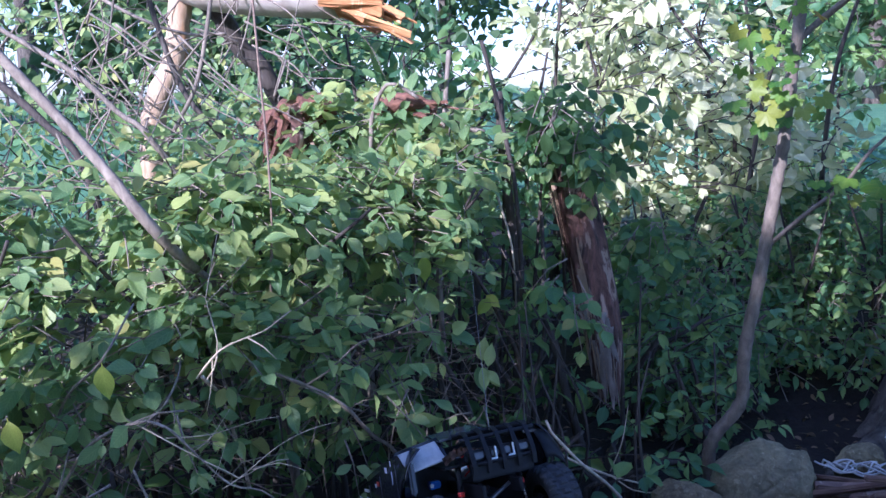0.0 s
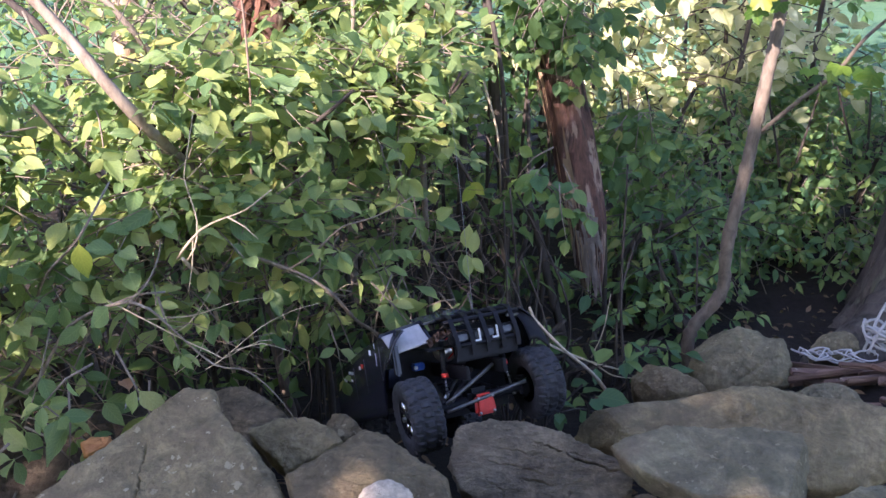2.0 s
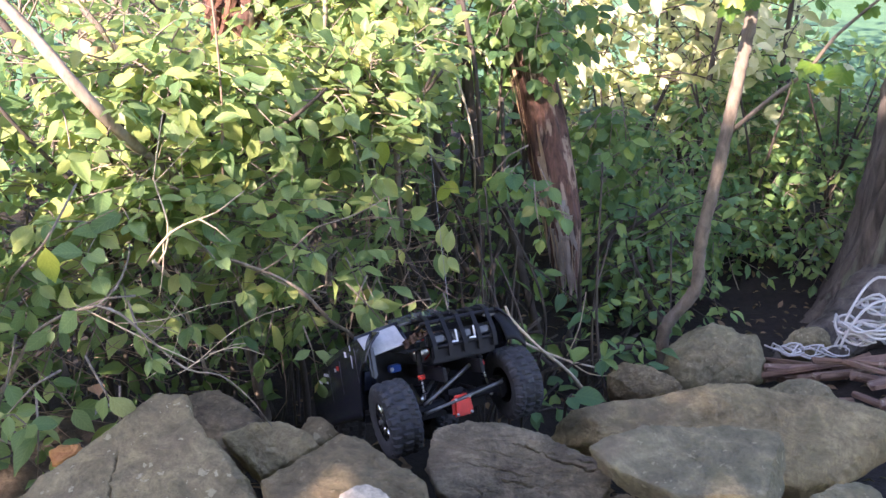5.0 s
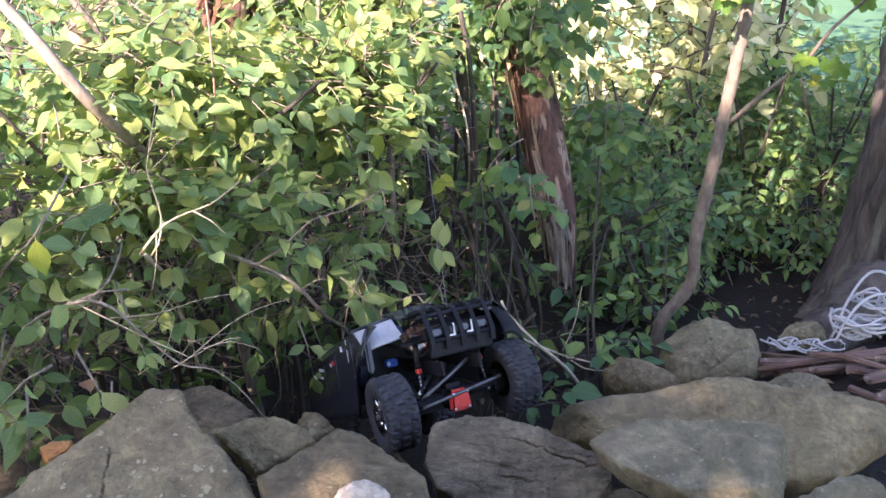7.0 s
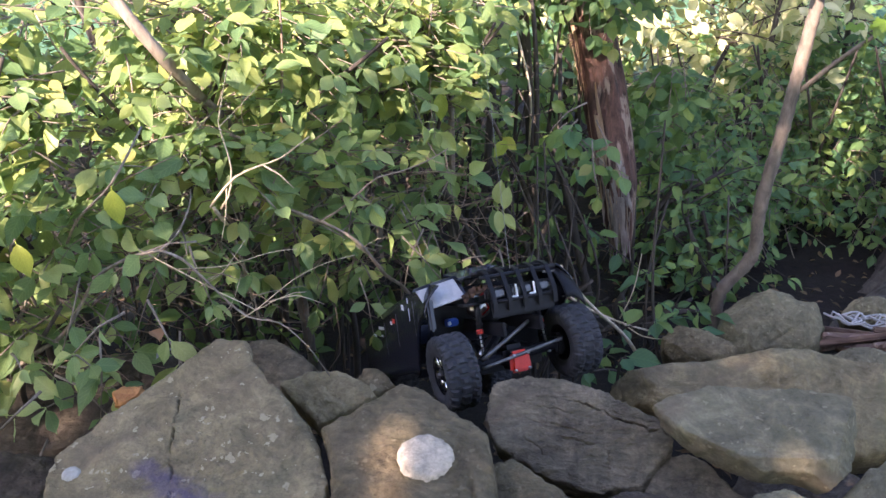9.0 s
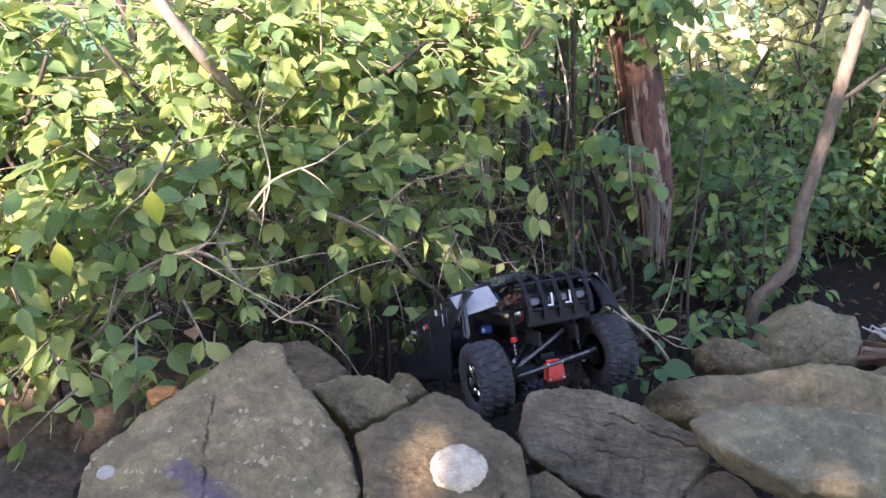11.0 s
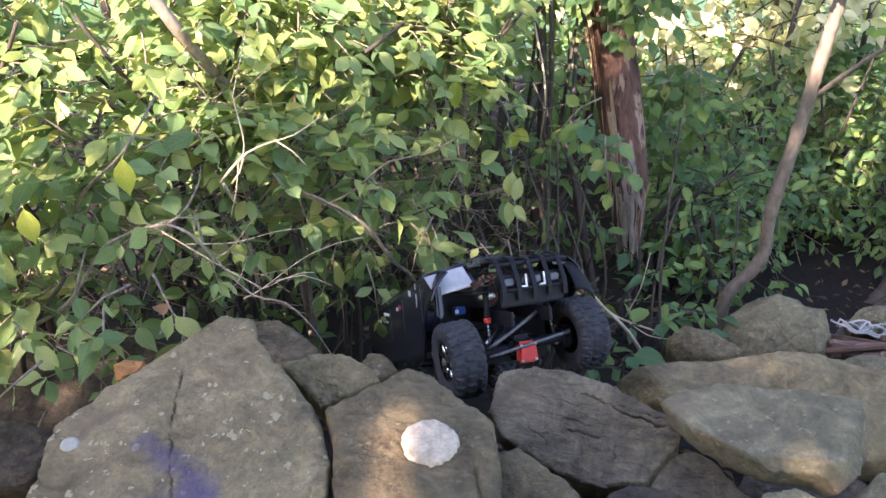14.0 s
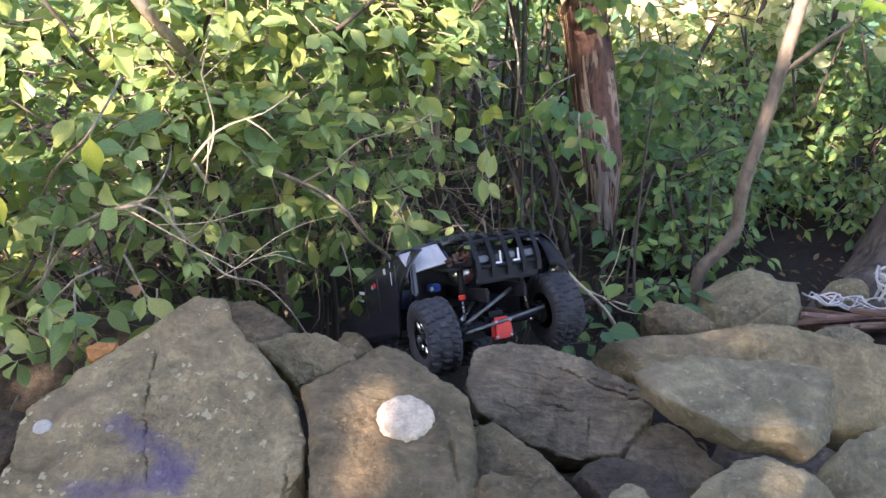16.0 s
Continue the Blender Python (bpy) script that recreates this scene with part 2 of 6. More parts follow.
STEM_TAN = bark_material("tan_sapling_bark", (0.15, 0.118, 0.09), (0.34, 0.285, 0.22), (0.44, 0.38, 0.30), 0.4, stretch=(1, 1, 0.4), scale=60.0, relief=0.001)
SAPLING = bark_material("sapling_bark", (0.10, 0.080, 0.060), (0.24, 0.195, 0.15), (0.42, 0.36, 0.28), 0.4, stretch=(1, 1, 0.5), scale=50.0, relief=0.0012)
BARK_RED = bark_material("red_cedar_bark", (0.028, 0.015, 0.012), (0.19, 0.098, 0.072), (0.38, 0.27, 0.20), 0.68, stretch=(1, 1, 0.09), scale=62.0, relief=0.006)
BARK_PALE = bark_material("split_wood", (0.38, 0.25, 0.15), (0.62, 0.46, 0.30), (0.55, 0.30, 0.14), 0.4, stretch=(1, 1, 0.06), scale=60.0, relief=0.004)
BARK_TORN = bark_material("torn_grey_bark", (0.22, 0.17, 0.14), (0.46, 0.39, 0.33), (0.55, 0.48, 0.42), 0.4, stretch=(1, 1, 0.08), scale=60.0, relief=0.003)
BARK_LOG = bark_material("smooth_log_bark", (0.52, 0.42, 0.34), (0.74, 0.66, 0.57), (0.80, 0.74, 0.66), 0.4, stretch=(1, 1, 0.3), scale=22.0, relief=0.003)
WOOD_ORANGE = bark_material("torn_orange_wood", (0.42, 0.17, 0.06), (0.70, 0.36, 0.14), (0.72, 0.5, 0.28), 0.4, stretch=(0.12, 1, 1), scale=60.0, relief=0.004)
BARK_RUST = bark_material("rotten_red_wood", (0.07, 0.032, 0.022), (0.27, 0.125, 0.078), (0.40, 0.27, 0.19), 0.4, stretch=(0.3, 1, 1), scale=50.0, relief=0.006)
BARK_TREE = bark_material("furrowed_bark", (0.03, 0.024, 0.02), (0.17, 0.142, 0.115), (0.16, 0.165, 0.115), 0.45, stretch=(1, 1, 0.22), scale=24.0, relief=0.03)
CHIP = bark_material("bark_chip", (0.10, 0.06, 0.045), (0.28, 0.18, 0.135), (0.36, 0.28, 0.22), 0.4, stretch=(0.15, 1, 1), scale=70.0, relief=0.003)
ROPE = plain("white_rope", (0.52, 0.51, 0.50), 0.8, vary=0.15, scale=500.0, relief=0.001)
TYRE = plain("tyre_rubber", (0.046, 0.048, 0.054), 0.68, vary=0.35, scale=60.0, relief=0.0004)
SHELL = plain("black_polycarbonate", (0.016, 0.018, 0.027), 0.2, vary=0.3, scale=50.0)
MATTE = plain("matte_black_plastic", (0.014, 0.014, 0.017), 0.5, vary=0.35, scale=80.0)
STEEL = plain("brushed_steel", (0.55, 0.55, 0.55), 0.3, 1.0, 0.2, 120.0)
RED = plain("red_anodised", (0.75, 0.05, 0.03), 0.45, 0.0, 0.15, 60.0)
BLUE = plain("blue_anodised", (0.03, 0.11, 0.50), 0.35, 0.5, 0.2, 60.0)
WHITE = plain("white_sticker", (0.75, 0.76, 0.78), 0.4, vary=0.06)
BRASS = plain("bronze_film", (0.09, 0.048, 0.026), 0.18, 0.7, 0.4, 90.0)
for soft_black in (MATTE, TYRE):
    soft_black.node_tree.nodes["Principled BSDF"].inputs["Specular IOR Level"].default_value = 0.2
ROD = plain("grey_steel_rod", (0.16, 0.155, 0.15), 0.45, 0.7, 0.25, 90.0)
CHROME = plain("chrome_plastic", (0.80, 0.80, 0.80), 0.12, 1.0, 0.1, 60.0)
LAMP_GLASS = plain("smoky_lamp_lens", (0.07, 0.072, 0.078), 0.16, 0.4, 0.3, 60.0)
# Window glass with the sky's reflection put into its base colour.
PANE_GLARE = plain("sky_glare_pane", (0.46, 0.45, 0.45), 0.08, 0.0, 0.2, 60.0)
GLAZE = plain("smoked_window", (0.05, 0.06, 0.075), 0.06, vary=0.2)
CRUST = plain("white_lichen_crust", (0.50, 0.415, 0.305), 0.95, vary=0.35, scale=110.0, relief=0.006)
CRUST_GREY = plain("grey_lichen_crust", (0.40, 0.375, 0.31), 0.9, vary=0.15, scale=220.0, relief=0.001)
LINE = plain("winch_line", (0.26, 0.27, 0.26), 0.6, vary=0.1)


def ground_material():
    m, n, l, s = material("shade_dark_soil_and_lawn")
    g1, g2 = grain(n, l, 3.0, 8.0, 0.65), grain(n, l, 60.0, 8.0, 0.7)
    # soil nearly black: the deep shade under the bushes is in its colour
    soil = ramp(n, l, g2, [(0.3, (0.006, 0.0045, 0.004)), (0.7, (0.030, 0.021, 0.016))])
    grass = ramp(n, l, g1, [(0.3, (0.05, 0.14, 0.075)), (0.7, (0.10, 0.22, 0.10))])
    tc = n.new("ShaderNodeTexCoord")
    far = n.new("ShaderNodeVectorMath")
    far.operation = "LENGTH"
    l.new(tc.outputs["Object"], far.inputs[0])
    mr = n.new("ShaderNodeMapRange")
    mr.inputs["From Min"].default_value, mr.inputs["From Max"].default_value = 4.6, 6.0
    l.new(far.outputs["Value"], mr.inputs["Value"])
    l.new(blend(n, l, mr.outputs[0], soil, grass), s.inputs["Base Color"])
    s.inputs["Roughness"].default_value = 0.95
    bump(n, l, g2, s, 0.8, 0.01)
    return m


GROUND = ground_material()


# ---------------------------------------------------------------- builders
rng = np.random.default_rng(7)


def thing(name, label, category, group="", kind="", at=(0, 0, 0)):
    ob = new(name)
    ob.empty_display_size = 0.05
    ob.matrix_world = at if isinstance(at, Matrix) else Matrix.Translation(at)
    return tagged(ob, label, category, group, kind)


def part(name, data, mat, parent=None, label="", kind=""):
    """Links a bmesh or mesh as one object under a thing or part; its coordinates are the parent's."""
    if isinstance(data, bmesh.types.BMesh):
        me = bpy.data.meshes.new(name)
        data.to_mesh(me)
        data.free()
        data = me
    if mat and not data.materials:
        data.materials.append(mat)
    ob = new(name, data)
    ob.parent = parent
    return tagged(ob, label=label, kind=kind)


def mesh_from(name, verts, faces, smooth=True, uvs=None):
    """A mesh from arrays of vertices and of quads or triangles; uvs: one pair a vertex."""
    verts, faces = np.asarray(verts, np.float32), np.asarray(faces, np.int32)
    me = bpy.data.meshes.new(name)
    k = faces.shape[1]
    me.vertices.add(len(verts))
    me.vertices.foreach_set("co", verts.ravel())
    me.loops.add(faces.size)
    me.loops.foreach_set("vertex_index", faces.ravel())
    me.polygons.add(len(faces))
    me.polygons.foreach_set("loop_start", np.arange(0, faces.size, k, dtype=np.int32))
    me.polygons.foreach_set("use_smooth", np.full(len(faces), smooth))
    if uvs is not None:
        layer = me.uv_layers.new(name="UVMap")
        layer.data.foreach_set("uv", np.asarray(uvs, np.float32)[faces.ravel()].ravel())
    me.update(calc_edges=True)
    me.validate()
    return me


def curve_points(pts, step):
    """Catmull-Rom through pts, a point about every step metres."""
    p = np.array(pts, float)
    if len(p) < 3:
        k = max(2, int(np.linalg.norm(p[1] - p[0]) / step))
        return p[0] + (p[1] - p[0]) * np.linspace(0, 1, k + 1)[:, None]
    p = np.vstack([2 * p[0] - p[1], p, 2 * p[-1] - p[-2]])
    out = []
    for a, b, c, d in zip(p, p[1:], p[2:], p[3:]):
        k = max(1, int(np.linalg.norm(c - b) / step))
        for t in np.arange(k) / k:
            out.append(0.5 * (2 * b + (c - a) * t + (2 * a - 5 * b + 4 * c - d) * t * t + (3 * b - a - 3 * c + d) * t ** 3))
    return np.array(out + [p[-2]])


def tube_arrays(pts, r0, r1, sides=8, step=0.02, rough=0.0, seed=0):
    c = curve_points(pts, step)
    r = np.linspace(r0, r1, len(c))
    if rough:
        local = np.random.default_rng(seed)
        r = r * (1 + rough * local.standard_normal(len(c)))
    tang = np.gradient(c, axis=0)
    tang /= np.linalg.norm(tang, axis=1)[:, None] + 1e-9
    ref = np.array([0.31, 0.87, 0.38])
    u = np.cross(tang, ref)
    u /= np.linalg.norm(u, axis=1)[:, None] + 1e-9
    v = np.cross(tang, u)
    a = np.arange(sides) * 2 * np.pi / sides
    ring = np.cos(a)[None, :, None] * u[:, None] + np.sin(a)[None, :, None] * v[:, None]
    verts = (c[:, None] + ring * r[:, None, None]).reshape(-1, 3)
    n = len(c)
    i, j = np.meshgrid(np.arange(n - 1), np.arange(sides), indexing="ij")
    k = (j + 1) % sides
    faces = np.stack([i * sides + j, i * sides + k, (i + 1) * sides + k, (i + 1) * sides + j], -1).reshape(-1, 4)
    base = len(verts)
    verts = np.vstack([verts, c[0], c[-1]])
    jj = np.arange(0, sides, 2)
    cap0 = np.stack([np.full(len(jj), base), (jj + 2) % sides, (jj + 1) % sides, jj], -1)
    cap1 = np.stack([np.full(len(jj), base + 1), (n - 1) * sides + jj, (n - 1) * sides + (jj + 1) % sides, (n - 1) * sides + (jj + 2) % sides], -1)
    return verts, np.vstack([faces, cap0, cap1])


def tube(name, pts, r0, r1, sides=8, step=0.02, rough=0.0, seed=0):
    return mesh_from(name, *tube_arrays(pts, r0, r1, sides, step, rough, seed))


def join_arrays(chunks):
    verts, faces, at = [], [], 0
    for v, f in chunks:
        verts.append(v)
        faces.append(f + at)
        at += len(v)
    return np.vstack(verts), np.vstack(faces)


# ---- leaves
def leaf_template(width, bend, fold, twist=0.0, cup=0.0):
    """An ovate, pointed leaf with a short stalk, 1 long along y, facing up."""
    rows = np.array([0.0, 0.10, 0.25, 0.42, 0.60, 0.76, 0.90, 1.0])
    half = np.array([0.04, 0.44, 0.86, 1.0, 0.90, 0.60, 0.20, 0.01]) * width / 2
    v, uv = [], []
    for t, w in zip(rows, half):
        for s in (-1, -0.5, 0, 0.5, 1):
            z = -bend * t * t + fold * abs(s) * w - cup * s * s * w + twist * s * w * t + 0.05 * width * abs(s) * math.sin(11 * t + 2.1 * s + 9 * bend)
            v.append((s * w, 0.12 + 0.88 * t, z))
            uv.append((0.5 + s * w / width, t))
    f = []
    for r in range(len(rows) - 1):
        for c in range(4):
            a = r * 5 + c
            f.append((a, a + 1, a + 6, a + 5))
    # stalk
    k = len(v)
    for y, x in ((0.0, 0.012), (0.13, 0.014)):
        v += [(-x, y, 0.0), (x, y, 0.0)]
        uv += [(0.5, 0.0), (0.5, 0.0)]
    f.append((k, k + 1, k + 3, k + 2))
    return np.array(v), np.array(f), np.array(uv)


OVATE = [leaf_template(0.46, 0.16, 0.30), leaf_template(0.41, 0.32, 0.20, 0.3), leaf_template(0.50, 0.10, 0.50, -0.25), leaf_template(0.44, -0.05, 0.25, 0.2, 0.2), leaf_template(0.38, 0.42, 0.55, -0.4)]
OVAL = [leaf_template(0.58, 0.12, 0.22), leaf_template(0.52, 0.26, 0.14, 0.2), leaf_template(0.62, 0.04, 0.34, -0.2)]


SIMPLE = [(np.array([(0, 0, 0), (-0.3, 0.4, 0.04), (0.3, 0.4, 0.04), (-0.2, 0.75, 0.0), (0.2, 0.75, 0.0), (0, 1, -0.1)]), np.array([(0, 2, 1), (1, 2, 3), (2, 4, 3), (3, 4, 5)]), np.array([(0.5, 0), (0, 0.4), (1, 0.4), (0.1, 0.75), (0.9, 0.75), (0.5, 1)]))]
BROAD = [leaf_template(0.52, 0.14, 0.26), leaf_template(0.46, 0.30, 0.18, 0.3), leaf_template(0.56, 0.08, 0.42, -0.25), leaf_template(0.48, -0.05, 0.22, 0.2, 0.2), leaf_template(0.42, 0.38, 0.5, -0.4)]


def maple_template(droop):
    """A five-lobed leaf, 1 long along y, as a folded fan."""
    lobes = [(-140, 0.30), (-118, 0.44), (-98, 0.36), (-72, 0.54), (-62, 0.50), (-54, 0.60), (-42, 0.52), (-30, 0.40), (-18, 0.56), (-10, 0.58), (0, 0.70), (10, 0.58), (18, 0.56), (30, 0.40), (42, 0.52), (54, 0.60), (62, 0.50), (72, 0.54), (98, 0.36), (118, 0.44), (140, 0.30)]
    v, uv = [(0, 0.3, 0.0)], [(0.5, 0.3)]
    for a, r in lobes:
        x, y = r * math.sin(radians(a)), 0.3 + r * math.cos(radians(a)) * 0.95
        v.append((x, y, -droop * r * r + 0.05 * math.cos(radians(a * 4))))
        uv.append((0.5 + x * 0.6, y))
    v += [(-0.01, -0.35, 0.05), (0.01, -0.35, 0.05), (0, 0.3, 0.01)]
    uv += [(0.5, 0), (0.5, 0), (0.5, 0)]
    n = len(lobes)
    f = [(0, i + 1, i, i) for i in range(1, n)]
    f.append((n + 1, n + 2, n + 3, n + 3))
    return np.array(v), np.array([[a, b, c] for a, b, c, _ in f]), np.array(uv)


def unit(a):
    return a / (np.linalg.norm(a, axis=-1, keepdims=True) + 1e-9)


def leaf_frames(pos, ahead, up, size):
    """Matrices (n, 3, 3) and places for leaves that point along ahead and face up."""
    y = unit(ahead)
    z = unit(up - (up * y).sum(-1, keepdims=True) * y)
    x = np.cross(y, z)
    return np.stack([x, y, z], -1) * size[:, None, None], pos


def leaf_mass(name, frames, places, templates, seed=0):
    pick = np.random.default_rng(seed).integers(0, len(templates), len(places))
    vs, fs, us, at = [], [], [], 0
    for k, (tv, tf, tu) in enumerate(templates):
        m, p = frames[pick == k], places[pick == k]
        if not len(p):
            continue
        v = np.einsum("nij,vj->nvi", m, tv) + p[:, None]
        vs.append(v.reshape(-1, 3))
        fs.append((tf[None] + (np.arange(len(p)) * len(tv))[:, None, None]).reshape(-1, tf.shape[1]) + at)
        us.append(np.tile(tu, (len(p), 1)))
        at += len(p) * len(tv)
    return mesh_from(name, np.vstack(vs), np.vstack(fs), True, np.vstack(us))


def leaf_parts(parent, frames, places, templates, mat, name="leaf", seed=0):
    """Each leaf an object of its own, on shared meshes."""
    local = np.random.default_rng(seed)
    shared = []
    for k, (tv, tf, tu) in enumerate(templates):
        me = mesh_from(name, tv, tf, True, tu)
        me.materials.append(mat)
        shared.append(me)
    for m, p in zip(frames, places):
        ob = new(name, shared[local.integers(0, len(shared))])
        mat4 = Matrix(m.tolist()).to_4x4()
        mat4.translation = p
        ob.parent = parent
        ob.matrix_basis = mat4


def sprigs(starts, heads, length, pairs, size, face, droop, seed):
    """Twigs with opposite leaves. Returns twig lines and the leaves' frames and places."""
    local = np.random.default_rng(seed)
    lines, pos, ahead, up, sizes = [], [], [], [], []
    face = np.array(face, float)
    for s, h in zip(starts, heads):
        h = unit(h)
        n = max(2, int(local.normal(pairs, 1.0)))
        ln = length * local.uniform(0.65, 1.25)
        side = unit(np.cross(h, unit(face + 0.4 * local.standard_normal(3))))
        pts = []
        for k in range(n + 1):
            t = k / n
            pts.append(s + h * ln * t + np.array([0, 0, -droop * ln * t * t]) + side * 0.06 * ln * math.sin(3 * t + s[0] * 20))
        lines.append(pts)
        for k in range(1, n + 1):
            t = k / n
            grow = h + np.array([0, 0, -2 * droop * t])
            for sg in (-1, 1):
                if local.random() < 0.12:
                    continue
                a = sg * side * local.uniform(0.7, 1.2) + grow * local.uniform(0.3, 0.8) + 0.3 * local.standard_normal(3) + np.array([0, 0, -0.16])
                pos.append(pts[k])
                ahead.append(a)
                up.append(face + 0.55 * local.standard_normal(3))
                sizes.append(size * local.uniform(0.5, 1.25) * (0.8 if k == n else 1.0))
        pos.append(pts[-1])
        ahead.append(grow + 0.2 * local.standard_normal(3))
        up.append(face + 0.35 * local.standard_normal(3))
        sizes.append(size * local.uniform(0.55, 0.95))
    frames, places = leaf_frames(np.array(pos), np.array(ahead), np.array(up), np.array(sizes))
    return lines, frames, places


def twig_mesh(name, lines, r0=0.0022, r1=0.0010):
    return mesh_from(name, *join_arrays([tube_arrays(l, r0, r1, 4, 0.03) for l in lines]))


def shrub(name, label, group, starts, heads, length, pairs, size, face, droop, seed, templates, mass_mat, one_mat, near, stem_lines, nearest=300):
    """A shrub: stems, twigs, the leaves next to the path singly and the rest as one mass."""
    root = thing(name, label, "shrub", group, at=(0, 0, 0))
    for i, (pts, r0, r1) in enumerate(stem_lines):
        part("stem", tube("stem", pts, r0, r1, 8, 0.02, 0.05, i), STEM_DARK, root)
    lines, frames, places = sprigs(starts, heads, length, pairs, size, face, droop, seed)
    part("twig_mass", twig_mesh("twig_mass", lines), STEM, root, kind="stuff")
    order = np.argsort(np.linalg.norm(places - np.array(near), axis=1))
    leaf_parts(root, frames[order[:nearest]], places[order[:nearest]], templates, one_mat, seed=seed)
    rest = order[nearest:]
    if len(rest):
        part("leaf_mass", leaf_mass("leaf_mass", frames[rest], places[rest], templates, seed), mass_mat, root, kind="stuff")
    return root


# ---------------------------------------------------------------- ground
def ground_height(x, y):
    z = 0.30 + 0.16 * math.exp(-((y - 1.05) / 0.45) ** 2)
    if y > 2.6:
        z += 0.62 * (1 - math.exp(-(y - 2.6) / 4.5)) + 0.004 * min(y, 40)
    z += 0.11 * math.exp(-((x - 1.08) / 0.22) ** 2 - ((y - 1.90) / 0.20) ** 2)
    if y < 0.4:
        z -= 0.10 * min(1.0, 0.4 - y)
    if -3 < x < 4 and -1 < y < 6:
        z += 0.025 * noise.noise((x * 2.3, y * 2.3, 0)) + 0.012 * noise.noise((x * 9, y * 9, 4))
    return z


def spread(lo, mid_lo, mid_hi, hi, fine):
    inner = np.arange(mid_lo, mid_hi, fine)
    grow = np.geomspace(0.15, 1.0, 22)
    left = mid_lo - (grow - 0.15) / 0.85 * (mid_lo - lo) * grow ** 2
    right = mid_hi + (grow - 0.15) / 0.85 * (hi - mid_hi) * grow ** 2
    return np.unique(np.concatenate([left, inner, right]).round(4))


def build_ground():
    xs, ys = spread(-900, -2.0, 3.0, 900, 0.05), spread(-900, 0.0, 5.0, 900, 0.05)
    verts = [(x, y, ground_height(x, y)) for y in ys for x in xs]
    w = len(xs)
    i, j = np.meshgrid(np.arange(len(ys) - 1), np.arange(w - 1), indexing="ij")
    a = i * w + j
    faces = np.stack([a, a + 1, a + w + 1, a + w], -1).reshape(-1, 4)
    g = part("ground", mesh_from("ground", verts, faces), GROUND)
    tagged(g, "leaf-littered soil, coloured dark for shade, rising to a shaded green lawn", "ground", kind="structure")


build_ground()


# ---------------------------------------------------------------- rocks
def rock_mesh(corners, thick, seed, rise=0.28, edge=5.0, rough=1.0, around=200, down=76, facets=14, strata=0.0, slant=0.35, grooves=(), cuts=(), front=0.0, worn=2):
    """A stone: flat-topped over an outline given by its corners (or by radii at even angles), with worn edges. grooves: lines in its own plane cut into the top; cuts: flat faces by compass, height and distance."""
    if isinstance(corners[0], (int, float)):
        k = len(corners)
        corners = [(r * math.cos(2 * math.pi * i / k), r * math.sin(2 * math.pi * i / k)) for i, r in enumerate(corners)]
    corner = np.array(corners)
    a = np.arange(around) * 2 * math.pi / around
    side = np.linalg.norm(np.roll(corner, -1, 0) - corner, axis=1)
    run = np.concatenate([[0], np.cumsum(side)])
    pos = np.interp(np.arange(around) / around * run[-1], run, np.arange(len(corner) + 1))
    i0 = pos.astype(int) % len(corner)
    fr = (pos - pos.astype(int))[:, None]
    rim = corner[i0] * (1 - fr) + corner[(i0 + 1) % len(corner)] * fr
    for _ in range(worn):
        rim = 0.25 * np.roll(rim, 1, 0) + 0.5 * rim + 0.25 * np.roll(rim, -1, 0)
    radii = np.linalg.norm(corner, axis=1)
    a = np.arctan2(rim[:, 1], rim[:, 0])
    mean = float(np.mean(radii))
    verts = []
    top = int(down * 0.66)
    for d in range(down + 1):
        if d <= top:
            rr = max(0.004, d / top) ** 0.85
            z = thick * rise * (1 - rr ** edge) ** (1 / edge)
        else:
            t = (d - top) / (down - top)
            rr = max(0.02, 1 - 0.25 * t - 0.73 * t ** 6)
            z = -thick * (1 - rise) * math.sin(t * math.pi / 2)
        grow = np.ones(around) * rr
        if d > top:
            grow = grow + front * np.maximum(0, -np.sin(a)) * min(1.0, 2.2 * t) * (1 - t ** 5)
        for (x, y), g in zip(rim, grow):
            verts.append((x * g, y * g, z))
    verts = np.array(verts)
    off = Vector((seed * 3.7, seed * 1.3, seed * 7.1))
    local = random.Random(seed * 13 + 1)
    for _ in range(facets):
        az, el = local.uniform(0, 2 * math.pi), radians(local.uniform(12, 66))
        face = np.array([math.cos(az) * math.cos(el), math.sin(az) * math.cos(el), math.sin(el)])
        d = verts @ face
        over = np.maximum(0, d - d.max() * local.uniform(0.84, 0.97))
        verts = verts - over[:, None] * face * 0.96
    for az, el, far in cuts:
        az, el = radians(az), radians(el)
        face = np.array([math.cos(az) * math.cos(el), math.sin(az) * math.cos(el), math.sin(el)])
        verts = verts - np.maximum(0, verts @ face - far)[:, None] * face
    out = np.empty_like(verts)
    for n, (x, y, z) in enumerate(verts):
        p = Vector((x, y, z))
        q = p / mean
        low = noise.fractal(q * 0.9 + off, 0.8, 2.1, 3)
        ridge = 1 - abs(noise.noise(q * 1.9 + off * 1.7)) * 2
        fine = noise.fractal(p * 55 + off, 0.7, 2.0, 4)
        g = rough * mean * (0.085 * low + 0.045 * ridge) + 0.0032 * fine
        if strata:
            step = (y + slant * x + 0.5 * z + 0.010 * noise.noise((x * 14, y * 14, seed))) / 0.016
            g += strata * ((step - math.floor(step)) ** 2.5 - 0.3) * (0.5 + abs(noise.noise((x * 9, math.floor(step) * 3.1, seed))))
        cut = 0.0
        if z > -0.2 * thick:
            for (ax, ay), (bx, by), wide, deep in grooves:
                ex, ey = bx - ax, by - ay
                t = max(0.0, min(1.0, ((x - ax) * ex + (y - ay) * ey) / (ex * ex + ey * ey)))
                wob = 0.003 * noise.noise((t * 7, seed, 0.5))
